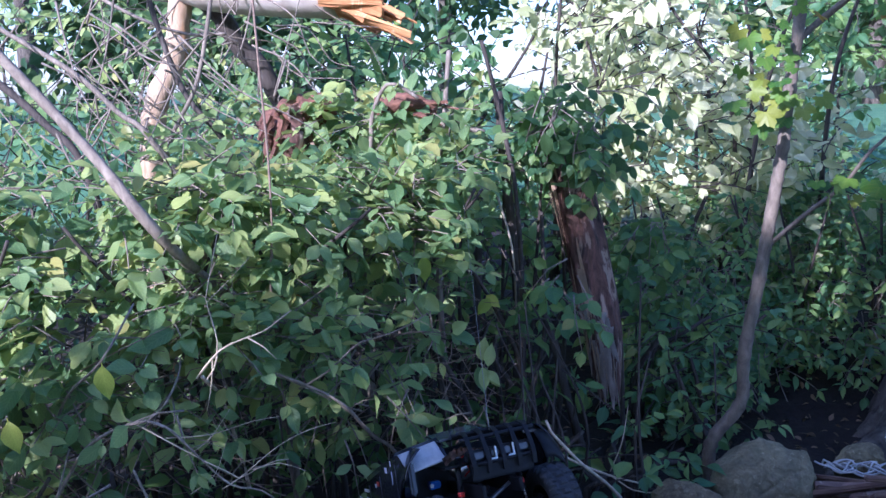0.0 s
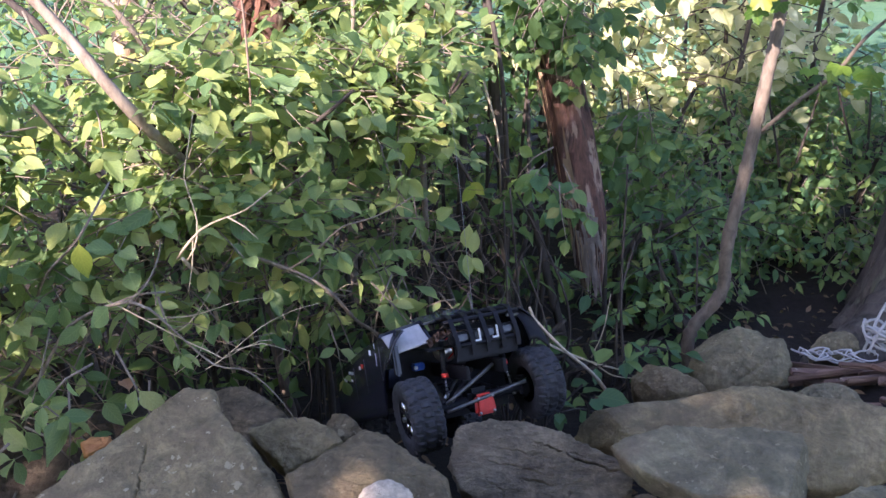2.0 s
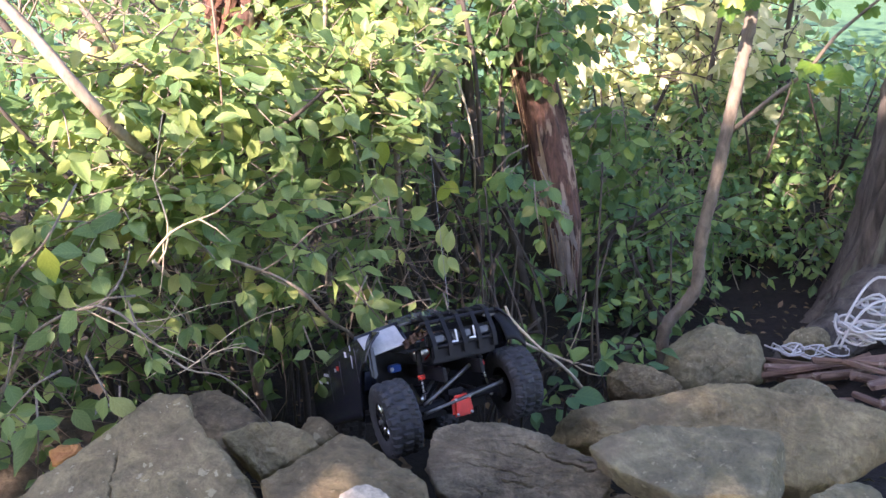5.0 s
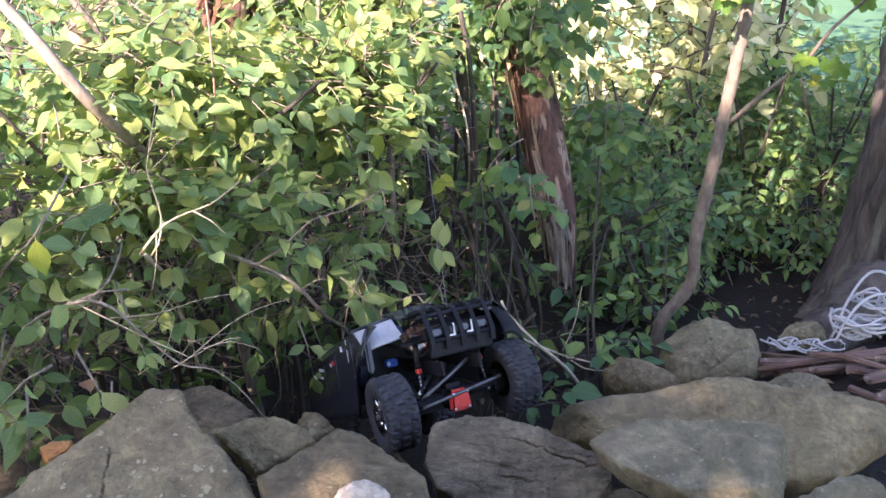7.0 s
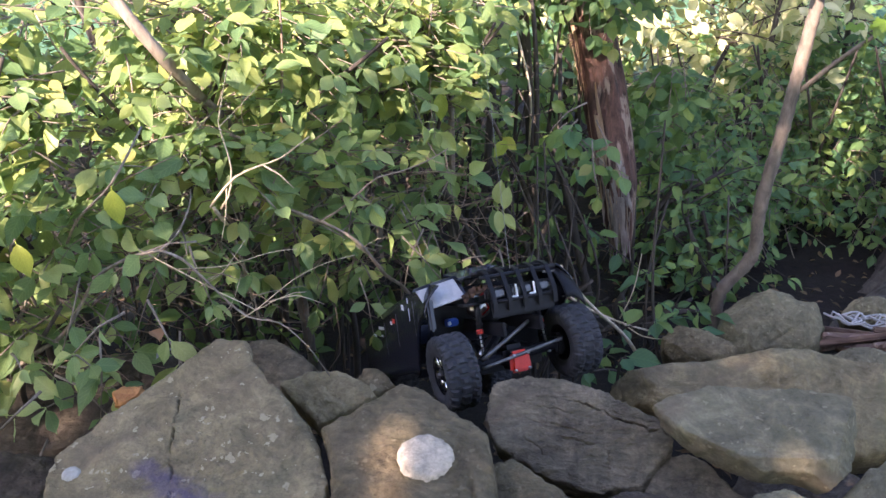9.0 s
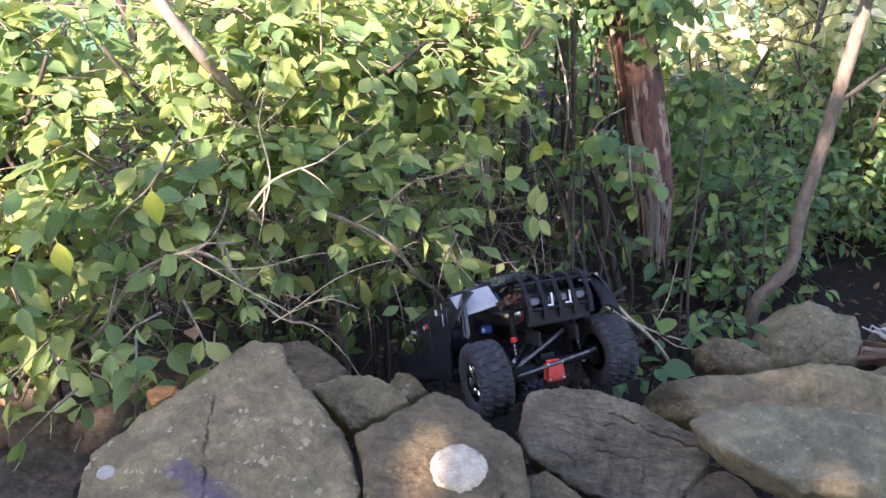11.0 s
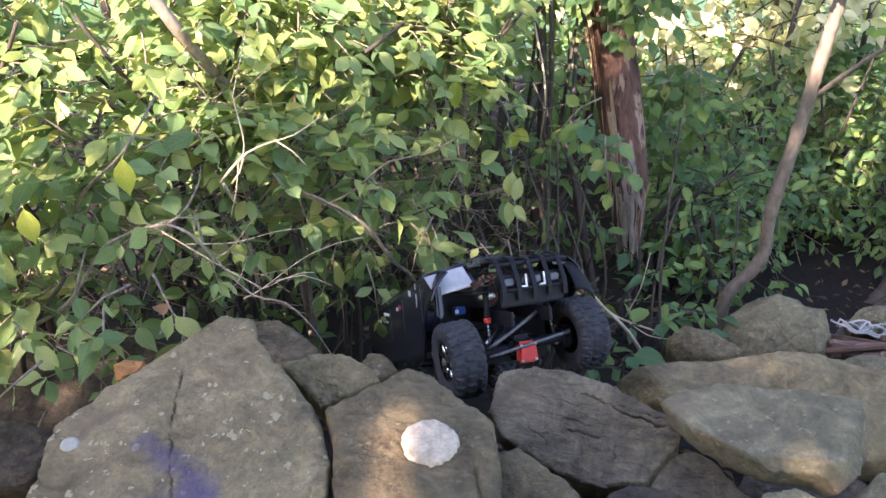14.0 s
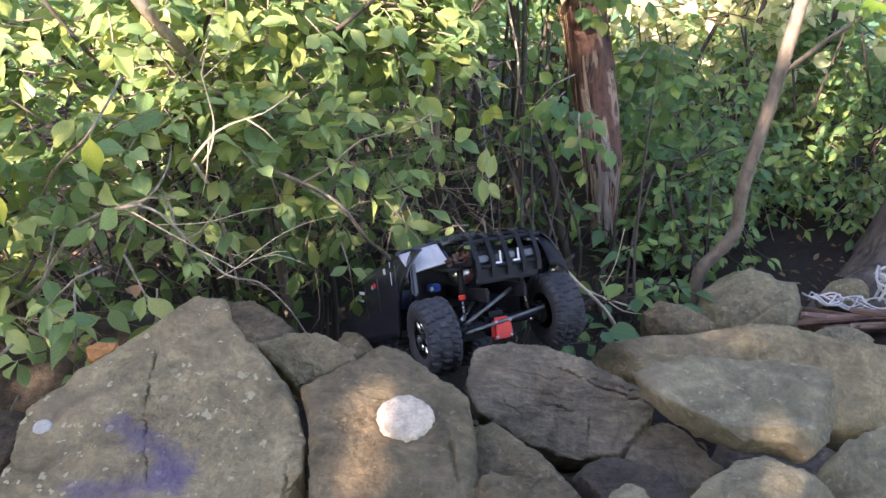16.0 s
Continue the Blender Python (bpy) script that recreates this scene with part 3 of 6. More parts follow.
                dist = math.hypot(x - ax - t * ex + wob, y - ay - t * ey + wob)
                cut = max(cut, deep * math.exp(-(dist / wide) ** 2) * math.sin(math.pi * min(1, max(0, t)) * 0.94 + 0.1))
        nrm = Vector((x / mean, y / mean, z / (thick * 0.4))).normalized()
        v = p + nrm * g + Vector((0, 0, -cut + 0.35 * rough * mean * 0.1 * low))
        out[n] = v
    i, j = np.meshgrid(np.arange(down), np.arange(around), indexing="ij")
    j2 = (j + 1) % around
    faces = np.stack([i * around + j, (i + 1) * around + j, (i + 1) * around + j2, i * around + j2], -1).reshape(-1, 4)
    return mesh_from("rock", out, faces)


def rock(label, center, tilt, thick, corners, mat, seed, lean=0, **shape):
    ob = part("rock", rock_mesh(corners, thick, seed, **shape), mat)
    sink = thick * shape.get("rise", 0.28) * (0.85 if shape.get("edge", 5.0) > 3 else 0.45)
    ob.matrix_world = pose(*center, tilt, lean, 0) @ pose(0, 0, 0.003 - sink)
    return tagged(ob, label, "rock", "heap of fieldstones")


rock("large lichen-spotted grey slab with a thin crack", (-0.216, 0.955, 0.652), 18, 0.17,
     ((0.190, -0.095), (0.168, -0.005), (0.147, 0.051), (0.124, 0.093), (0.090, 0.128), (0.060, 0.146), (0.023, 0.187), (0.010, 0.226), (-0.041, 0.229), (-0.076, 0.168), (-0.140, 0.070), (-0.172, 0.011), (-0.157, -0.059), (-0.162, -0.130), (-0.090, -0.169), (0.045, -0.155), (0.160, -0.126)), ROCK_PAINT, 1, rough=0.22, rise=0.14, edge=12.0, facets=4, around=600, down=270,
     grooves=(((-0.055, 0.129), (-0.045, 0.083), 0.0012, 0.008), ((-0.045, 0.083), (-0.031, 0.022), 0.0012, 0.008), ((-0.031, 0.022), (-0.013, -0.022), 0.0011, 0.006), ((-0.013, -0.022), (0.011, -0.083), 0.0011, 0.005), ((0.157, -0.038), (0.165, -0.078), 0.0013, 0.008)))
rock("small tan stone with mossy stains wedged between slabs", (-0.106, 1.200, 0.628), 32, 0.11,
     ((0.072, 0.004), (0.055, 0.024), (0.012, 0.040), (-0.039, 0.034), (-0.075, 0.008), (-0.059, -0.006), (-0.021, -0.038), (-0.004, -0.054), (0.051, -0.018)), ROCK_SAND, 2, rough=0.4, edge=5.0, rise=0.2, strata=0.0016, facets=6)
rock("little grey stone behind the tan one", (-0.057, 1.294, 0.597), 30, 0.10,
     ((0.039, 0.001), (0.015, 0.017), (-0.015, 0.033), (-0.032, 0.013), (-0.018, -0.025), (0.013, -0.029)), ROCK, 3, rough=0.5, edge=7.0, around=80, down=36)
rock("broad grey stone bearing a white crust patch", (0.053, 0.946, 0.667), 16, 0.19,
     ((0.096, 0.053), (0.085, 0.083), (0.052, 0.108), (-0.002, 0.151), (-0.033, 0.160), (-0.080, 0.117), (-0.121, 0.073), (-0.106, 0.044), (-0.087, -0.034), (-0.063, -0.130), (-0.036, -0.145), (0.018, -0.140), (0.099, -0.123), (0.109, -0.067), (0.100, 0.018)), ROCK_PLAIN, 4, rough=0.28, rise=0.20, edge=6.0, facets=5, around=280, down=110,
     grooves=(((0.010, 0.098), (0.050, 0.088), 0.006, 0.006), ((0.066, 0.020), (0.085, -0.06), 0.003, 0.006)))
rock("layered brown stone split by long cracks", (0.260, 1.136, 0.622), 36, 0.13,
     ((0.115, 0.023), (0.069, 0.044), (0.026, 0.066), (-0.027, 0.077), (-0.071, 0.081), (-0.118, 0.071), (-0.133, 0.015), (-0.114, -0.023), (-0.056, -0.058), (-0.008, -0.076), (0.017, -0.080), (0.057, -0.075), (0.097, -0.073), (0.119, -0.031), (0.123, -0.004)), ROCK_DARK, 5, rough=0.15, rise=0.14, strata=0.0030, slant=0.20, edge=9.0, facets=0, around=600, down=260,
     cuts=((-38, 38, 0.090), (-110, 40, 0.064), (80, 50, 0.062), (170, 30, 0.122)),
     grooves=(((-0.012, 0.047), (0.040, 0.026), 0.0012, 0.012), ((0.040, 0.026), (0.122, 0.002), 0.0012, 0.014), ((0.034, 0.037), (0.118, 0.0138), 0.0008, 0.006), ((-0.09, 0.040), (0.02, 0.022), 0.0014, 0.003), ((-0.10, 0.020), (0.06, -0.010), 0.0014, 0.003), ((-0.04, -0.005), (0.038, -0.020), 0.0016, 0.005), ((0.038, -0.020), (0.033, -0.058), 0.0016, 0.005), ((-0.085, -0.004), (-0.03, -0.046), 0.0014, 0.003)))
rock("flat brown stone with a sunlit lower edge", (0.493, 1.097, 0.676), 15, 0.060,
     ((0.116, 0.027), (0.109, 0.054), (0.062, 0.064), (-0.008, 0.059), (-0.068, 0.062), (-0.121, 0.039), (-0.146, 0.022), (-0.134, 0.005), (-0.118, -0.016), (-0.073, -0.043), (-0.023, -0.072), (0.033, -0.066), (0.059, -0.084), (0.098, -0.049), (0.109, -0.021)), ROCK_PALE, 6, rough=0.12, rise=0.14, strata=0.0012, slant=0.1, edge=12.0, facets=0, around=320, down=120,
     cuts=((-88, 40, 0.050), (-24, 34, 0.072), (-140, 45, 0.092)))
rock("long rounded brown stone behind the flat one", (0.640, 1.421, 0.542), 34, 0.16,
     ((0.259, 0.042), (0.183, 0.067), (0.090, 0.077), (0.027, 0.092), (-0.038, 0.091), (-0.105, 0.071), (-0.217, 0.052), (-0.283, 0.035), (-0.342, -0.007), (-0.252, -0.028), (-0.116, -0.059), (0.085, -0.103), (0.151, -0.094), (0.255, -0.029)), ROCK_SAND, 7, rough=0.25, rise=0.25, edge=4.0, facets=6, around=320, down=110)
rock("round green-grey boulder by the sapling", (0.738, 1.949, 0.425), 55, 0.20,
     ((0.120, -0.014), (0.104, 0.058), (0.063, 0.061), (0.044, 0.075), (0.000, 0.088), (-0.054, 0.071), (-0.097, 0.038), (-0.115, -0.013), (-0.095, -0.078), (-0.001, -0.086), (0.112, -0.053)), ROCK_PALE, 8, rough=0.18, rise=0.3, edge=2.6, facets=5,
     grooves=(((-0.02, -0.05), (0.05, 0.0), 0.004, 0.008), ((0.05, 0.0), (0.09, 0.012), 0.004, 0.006)))
rock("low brown stone beside the round boulder", (0.537, 1.753, 0.457), 45, 0.14,
     ((0.087, -0.005), (0.063, 0.017), (0.008, 0.040), (-0.039, 0.048), (-0.073, 0.020), (-0.068, -0.014), (-0.041, -0.041), (0.069, -0.033)), ROCK_PLAIN, 9, rough=0.15, edge=2.6, facets=4)
rock("rounded pale lichen-crusted stone", (0.458, 0.886, 0.672), 35, 0.15,
     ((0.077, 0.006), (0.073, 0.028), (0.052, 0.043), (0.013, 0.051), (-0.022, 0.044), (-0.058, 0.021), (-0.080, -0.007), (-0.067, -0.040), (-0.003, -0.050), (0.061, -0.025)), ROCK_PALE, 10, rough=0.3, edge=2.6)
rock("pale grey stone at the heap's end", (0.646, 1.014, 0.633), 27, 0.15,
     ((0.078, 0.041), (0.058, 0.082), (0.004, 0.065), (-0.046, 0.038), (-0.085, 0.002), (-0.067, -0.050), (-0.033, -0.084), (0.055, -0.039)), ROCK_PALE, 11, rough=0.4, edge=7.0, rise=0.2)
# low stone in the gap, darkened by its colour to read as shaded
rock("stone low between others, coloured dark for shade", (0.342, 0.991, 0.594), 24, 0.11,
     ((0.072, -0.026), (0.069, 0.011), (0.041, 0.026), (0.005, 0.039), (-0.032, 0.043), (-0.056, 0.036), (-0.070, 0.016), (-0.052, -0.018), (-0.027, -0.045)), ROCK_SHADED, 12, rough=0.25, edge=9.0, rise=0.2, facets=6)
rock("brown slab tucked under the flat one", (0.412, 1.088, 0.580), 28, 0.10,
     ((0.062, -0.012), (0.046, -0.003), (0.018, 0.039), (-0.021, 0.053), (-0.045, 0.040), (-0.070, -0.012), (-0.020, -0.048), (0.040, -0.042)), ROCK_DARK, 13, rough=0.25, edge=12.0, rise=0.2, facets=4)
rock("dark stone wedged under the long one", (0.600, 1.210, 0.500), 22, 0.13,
     (0.110, 0.095, 0.080, 0.080, 0.095, 0.110, 0.095, 0.080, 0.080, 0.095), ROCK_SHADED, 21, rough=0.3, edge=9.0, rise=0.2, facets=9)
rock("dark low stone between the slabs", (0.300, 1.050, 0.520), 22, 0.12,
     (0.090, 0.080, 0.070, 0.065, 0.075, 0.085, 0.075, 0.065, 0.065, 0.080), ROCK_SHADED, 22, rough=0.3, edge=9.0, rise=0.2, facets=9)
rock("brown stone below the cracked one", (0.201, 0.944, 0.616), 26, 0.14,
     ((0.083, -0.035), (0.080, 0.002), (0.048, 0.036), (0.002, 0.065), (-0.029, 0.086), (-0.048, 0.088), (-0.063, 0.075), (-0.051, -0.074), (0.028, -0.066)), ROCK_PLAIN, 14, rough=0.25, edge=9.0, rise=0.2, facets=6)
rock("small brown stone in the heap's front", (0.181, 0.879, 0.650), 30, 0.08,
     ((0.030, -0.024), (0.027, 0.010), (0.018, 0.026), (-0.008, 0.031), (-0.028, 0.022), (-0.024, -0.029)), ROCK_PLAIN, 23, rough=0.4, around=90, down=40)
rock("small pale pointed stone", (0.316, 0.861, 0.672), 34, 0.09,
     ((0.030, 0.005), (0.015, 0.018), (-0.003, 0.025), (-0.019, 0.011), (-0.029, -0.002), (-0.020, -0.021), (0.019, -0.017)), ROCK_PALE, 15, rough=0.5, around=90, down=40)
rock("dark stone behind the large slab", (-0.233, 1.315, 0.603), 30, 0.14,
     ((0.083, 0.005), (0.032, 0.036), (-0.002, 0.057), (-0.035, 0.060), (-0.065, 0.051), (-0.058, -0.023), (-0.010, -0.062), (0.032, -0.058), (0.066, -0.020)), ROCK_DARK, 16, rough=0.3, edge=9.0, rise=0.2, facets=6)
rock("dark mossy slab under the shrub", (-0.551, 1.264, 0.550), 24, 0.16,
     ((0.167, 0.040), (0.152, 0.121), (0.104, 0.125), (0.036, 0.093), (-0.066, 0.067), (-0.195, 0.031), (-0.120, -0.105), (-0.020, -0.110), (0.067, -0.102), (0.128, -0.025)), ROCK_SHADED, 17, rough=0.3, edge=9.0, rise=0.2, facets=6)
rock("small grey stone near the rope", (0.830, 1.663, 0.480), 35, 0.10,
     ((0.074, -0.003), (0.065, 0.017), (0.039, 0.035), (-0.027, 0.036), (-0.066, 0.024), (-0.059, -0.030), (0.026, -0.040)), ROCK_PALE, 18, rough=0.5, edge=2.6)
rock("mossy stone at the tree's foot", (0.993, 2.062, 0.425), 45, 0.13,
     ((0.053, -0.016), (0.051, 0.023), (0.019, 0.041), (-0.027, 0.032), (-0.057, 0.000), (-0.050, -0.029), (0.002, -0.040)), ROCK_PALE, 19, rough=0.3, edge=2.1)
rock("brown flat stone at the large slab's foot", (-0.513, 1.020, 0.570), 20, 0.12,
     (0.085, 0.07, 0.06, 0.06, 0.07, 0.09, 0.085, 0.07, 0.06, 0.075), ROCK_SHADED, 20, rough=0.3, edge=9.0, rise=0.2, facets=9)


def crust_patch(at, size, label, mat=CRUST):
    """The pale round growth with a scalloped edge on the broad stone."""
    bm = bmesh.new()
    rings = []
    n = 120
    for f, z in ((0.0, 0.005), (0.35, 0.0055), (0.7, 0.0045), (0.9, 0.003), (1.0, -0.002)):
        ring = []
        for i in range(n if f else 1):
            a = 2 * math.pi * i / n
            r = size * f * (1 + 0.09 * noise.noise((math.cos(a) * 3, math.sin(a) * 3, 2)) + 0.06 * f * noise.noise((math.cos(a) * 9, math.sin(a) * 14, 7)))
            zz = z + 0.0012 * noise.noise((r * 90 * math.cos(a), r * 90 * math.sin(a), 5))
            ring.append(bm.verts.new((r * math.cos(a), r * math.sin(a), zz)))
        rings.append(ring)
    for v in bm.verts:
        v.co.z *= size / 0.032
    for i in range(n):
        bm.faces.new((rings[0][0], rings[1][i], rings[1][(i + 1) % n]))
    for a, b in zip(rings[1:], rings[2:]):
        for i in range(n):
            bm.faces.new((a[i], b[i], b[(i + 1) % n], a[(i + 1) % n]))
    for f in bm.faces:
        f.smooth = True
    ob = part("lichen_patch", bm, mat)
    ob.matrix_world = pose(*at, 17, 0, 20)
    tagged(ob, label, "lichen")


crust_patch((0.070, 0.967, 0.6860), 0.034, "round whitish lichen crust growing on the broad stone")
crust_patch((-0.355, 0.936, 0.6545), 0.011, "small pale oval lichen spot on the large slab", CRUST_GREY)


# ---------------------------------------------------------------- trees, logs and stems
def ragged_trunk():
    """The leaning, broken red trunk that ends in torn bark above the ground."""
    root = thing("broken_trunk", "reddish broken cedar trunk with peeling bark, ragged lower end", "tree trunk")
    line = [(0.262, 2.39, 1.22), (0.299, 2.36, 1.114), (0.343, 2.30, 0.954), (0.389, 2.22, 0.719), (0.411, 2.16, 0.545)]
    c = curve_points(line, 0.008)
    sides, verts = 72, []

    def girth(t):
        return (0.054 * (1 - t) + 0.047 * t) * (1 - 0.50 * max(0.0, (t - 0.74) / 0.26) ** 1.5)
    for k, p in enumerate(c):
        t = k / (len(c) - 1)
        for j in range(sides):
            a = 2 * math.pi * j / sides
            u, v = math.cos(a), math.sin(a)
            flute = 1 + 0.15 * noise.noise((u * 2.2, v * 2.2, t * 1.2)) + 0.11 * (0.5 - abs(noise.noise((u * 5, v * 5, t * 2.5)))) + 0.05 * noise.noise((u * 13, v * 13, t * 7))
            # a strip of outer bark is gone from the left flank
            if noise.noise((u * 1.6 + 3, v * 1.6, t * 2.2)) > 0.12:
                flute -= 0.07
            drop = 0.0
            if t > 0.86:
                drop = (t - 0.86) / 0.14 * 0.075 * noise.noise((u * 4, v * 4, 9.0))
            r = girth(t)
            verts.append((p[0] + r * flute * u, p[1] + r * flute * v, p[2] + drop))
    n = len(c)
    i, j = np.meshgrid(np.arange(n - 1), np.arange(sides), indexing="ij")
    k = (j + 1) % sides
    faces = np.stack([i * sides + j, (i + 1) * sides + j, (i + 1) * sides + k, i * sides + k], -1).reshape(-1, 4)
    part("trunk", mesh_from("trunk", verts, faces), BARK_RED, root)
    local = random.Random(3)
    for s in range(58):
        # long loose strips down the left flank, frayed shreds at the torn end
        torn = s >= 24
        t = local.uniform(0.66, 0.90) if torn else local.uniform(0.02, 0.62)
        a = local.uniform(3.5, 5.4) if torn else local.uniform(3.3, 4.5)
        w = local.uniform(0.003, 0.009) if torn else local.uniform(0.003, 0.010)
        ln = local.uniform(0.05, 0.15) if torn else local.uniform(0.12, 0.30)
        curl, sway = local.uniform(0.0, 0.016 if torn else 0.005), local.uniform(-0.008, 0.008)
        start, rows = int(t * (n - 1)), []
        bm = bmesh.new()
        for q in range(10):
            f = q / 9
            at = min(n - 1, start + int(f * ln / 0.0085))
            p, r = c[at], girth(at / (n - 1)) * 1.06 + 0.001
            below = max(0.0, ln * f - (c[start][2] - p[2]))
            out, turn = r + curl * f * f, a + sway * f * 6 + 0.04 * math.sin(5 * f + s)
            ww = w * (1 - 0.85 * f ** 3) * (0.6 + 0.4 * math.sin(1.2 + 5 * f + s))
            rows.append([bm.verts.new((p[0] + out * math.cos(turn) - sx * ww * math.sin(turn), p[1] + (out + dz) * math.sin(turn) + sx * ww * math.cos(turn), p[2] - below * 0.9)) for sx, dz in ((-1, 0), (0, 0.002), (1, 0))])
        for u, v in zip(rows, rows[1:]):
            for x in range(2):
                bm.faces.new((u[x], u[x + 1], v[x + 1], v[x])).smooth = True
        bmesh.ops.solidify(bm, geom=bm.faces[:], thickness=0.0012)
        part("bark_strip", bm, BARK_TORN if torn and local.random() < 0.75 else (BARK_PALE if local.random() < 0.5 else BARK_RED), root)


ragged_trunk()


def sapling():
    root = thing("sapling", "slender pale-barked maple sapling with yellowing lobed leaves", "tree")
    part("trunk", tube("trunk", [(0.66, 2.14, 0.22), (0.658, 2.15, 0.324), (0.657, 2.15, 0.387), (0.670, 2.15, 0.434), (0.718, 2.15, 0.499), (0.734, 2.15, 0.544), (0.732, 2.15, 0.603), (0.736, 2.15, 0.674), (0.747, 2.15, 0.745), (0.762, 2.15, 0.840), (0.772, 2.15, 0.920), (0.782, 2.15, 0.996), (0.790, 2.15, 1.058), (0.803, 2.15, 1.167), (0.814, 2.15, 1.322), (0.823, 2.15, 1.410), (0.832, 2.15, 1.60), (0.845, 2.16, 1.9), (0.85, 2.17, 2.3)], 0.0170, 0.0105, 14, 0.012, 0.07, 4), SAPLING, root)
    part("branch", tube("branch", [(0.785, 2.15, 0.925), (0.851, 2.10, 1.007), (0.905, 2.05, 1.071), (0.931, 2.0, 1.138), (0.963, 2.0, 1.173), (1.05, 1.98, 1.26)], 0.006, 0.003, 8, 0.015, 0.05, 5), SAPLING, root)
    part("branch", tube("branch", [(0.824, 2.15, 1.398), (0.880, 2.15, 1.446), (0.921, 2.10, 1.488), (1.02, 2.08, 1.57)], 0.009, 0.005, 8, 0.015, 0.05, 6), SAPLING, root)
    local = np.random.default_rng(21)
    pos, ahead, up, size = [], [], [], []
    for c, n, spread_ in (((0.915, 2.03, 1.10), 9, 0.045), ((0.735, 2.08, 1.275), 16, 0.06), ((0.735, 2.10, 1.41), 14, 0.055), ((0.98, 2.0, 1.33), 5, 0.04), ((0.99, 2.05, 1.47), 7, 0.05), ((0.85, 2.1, 1.28), 4, 0.04), ((1.02, 1.98, 1.24), 7, 0.05)):
        for _ in range(n):
            pos.append(np.array(c) + local.standard_normal(3) * spread_ * np.array([1, 0.7, 0.7]))
            ahead.append(np.array([local.normal(0, 0.7), -0.4, -0.6]) + 0.3 * local.standard_normal(3))
            up.append(np.array([-0.1, -0.55, 0.7]) + 0.4 * local.standard_normal(3))
            size.append(local.uniform(0.035, 0.06))
    frames, places = leaf_frames(np.array(pos), np.array(ahead), np.array(up), np.array(size))
    leaf_parts(root, frames, places, [maple_template(0.15), maple_template(0.35), maple_template(-0.1)], LEAF_MAPLE, seed=2)


sapling()


def big_tree():
    """The old trunk at the right with a flared, mossy root."""
    root = thing("old_tree", "thick dark furrowed tree trunk with flared mossy roots", "tree")
    sides, rows, verts = 180, 150, []
    for k in range(rows + 1):
        t = k / rows
        z = 0.18 + 2.9 * t ** 1.6
        h = z - 0.18
        r = 0.195 + 0.24 * math.exp(-h / 0.17)
        for j in range(sides):
            a = 2 * math.pi * j / sides
            root_wave = math.exp(-h / 0.22) * (0.12 * math.cos(3 * (a - 3.6)) + 0.05 * math.cos(7 * a))
            fur = 0.03 * (1 - 2.6 * abs(noise.noise((math.cos(a) * 8.5, math.sin(a) * 8.5, h * 2.6)))) + 0.014 * noise.noise((math.cos(a) * 16, math.sin(a) * 16, h * 7))
            rr = r + root_wave + fur
            verts.append((1.49 + 0.06 * h + rr * math.cos(a), 2.55 + rr * math.sin(a) * 0.9, z))
    i, j = np.meshgrid(np.arange(rows), np.arange(sides), indexing="ij")
    k = (j + 1) % sides
    faces = np.stack([i * sides + j, i * sides + k, (i + 1) * sides + k, (i + 1) * sides + j], -1).reshape(-1, 4)
    part("trunk", mesh_from("trunk", verts, faces), BARK_TREE, root)
    for pts, r in (([(1.33, 2.42, 0.42), (1.20, 2.32, 0.35), (1.06, 2.24, 0.30), (0.95, 2.20, 0.25)], 0.10), ([(1.42, 2.35, 0.42), (1.40, 2.15, 0.34), (1.42, 1.95, 0.27)], 0.09), ([(1.6, 2.4, 0.4), (1.75, 2.2, 0.32), (1.85, 2.05, 0.25)], 0.09)):
        part("root", tube("root", pts, r, r * 0.45, 20, 0.012, 0.05, 5), BARK_TREE, root)


big_tree()


def torn_splinters(root, base, ahead, count, mat, seed, length, wide):
    local = random.Random(seed)
    for _ in range(count):
        ln, w = length * local.uniform(0.5, 1.2), wide * local.uniform(0.5, 1.3)
        bm = bmesh.new()
        bmesh.ops.create_cube(bm, size=1.0)
        for v in bm.verts:
            tip = v.co.x > 0
            k = 0.18 if tip else 1.0
            v.co = Vector((v.co.x * ln + ln / 2, v.co.y * w * k, v.co.z * w * 0.4 * k + (local.uniform(-0.3, 0.3) * w if tip else 0)))
        bmesh.ops.subdivide_edges(bm, edges=bm.edges[:], cuts=2, use_grid_fill=True)
        for v in bm.verts:
            v.co += 0.10 * w * noise.noise_vector(v.co * 60 + Vector((seed, 0, ln * 50)))
        turn = Vector(ahead).to_track_quat("X", "Z").to_matrix().to_4x4()
        ob = part("splinter", bm, mat, root)
        ob.matrix_basis = Matrix.Translation(Vector(base) + Vector((local.uniform(-0.02, 0.02), local.uniform(-0.03, 0.03), local.uniform(-0.045, 0.045)))) @ turn @ pose(0, 0, 0, local.uniform(-40, 40), local.uniform(-10, 16), local.uniform(-12, 12))


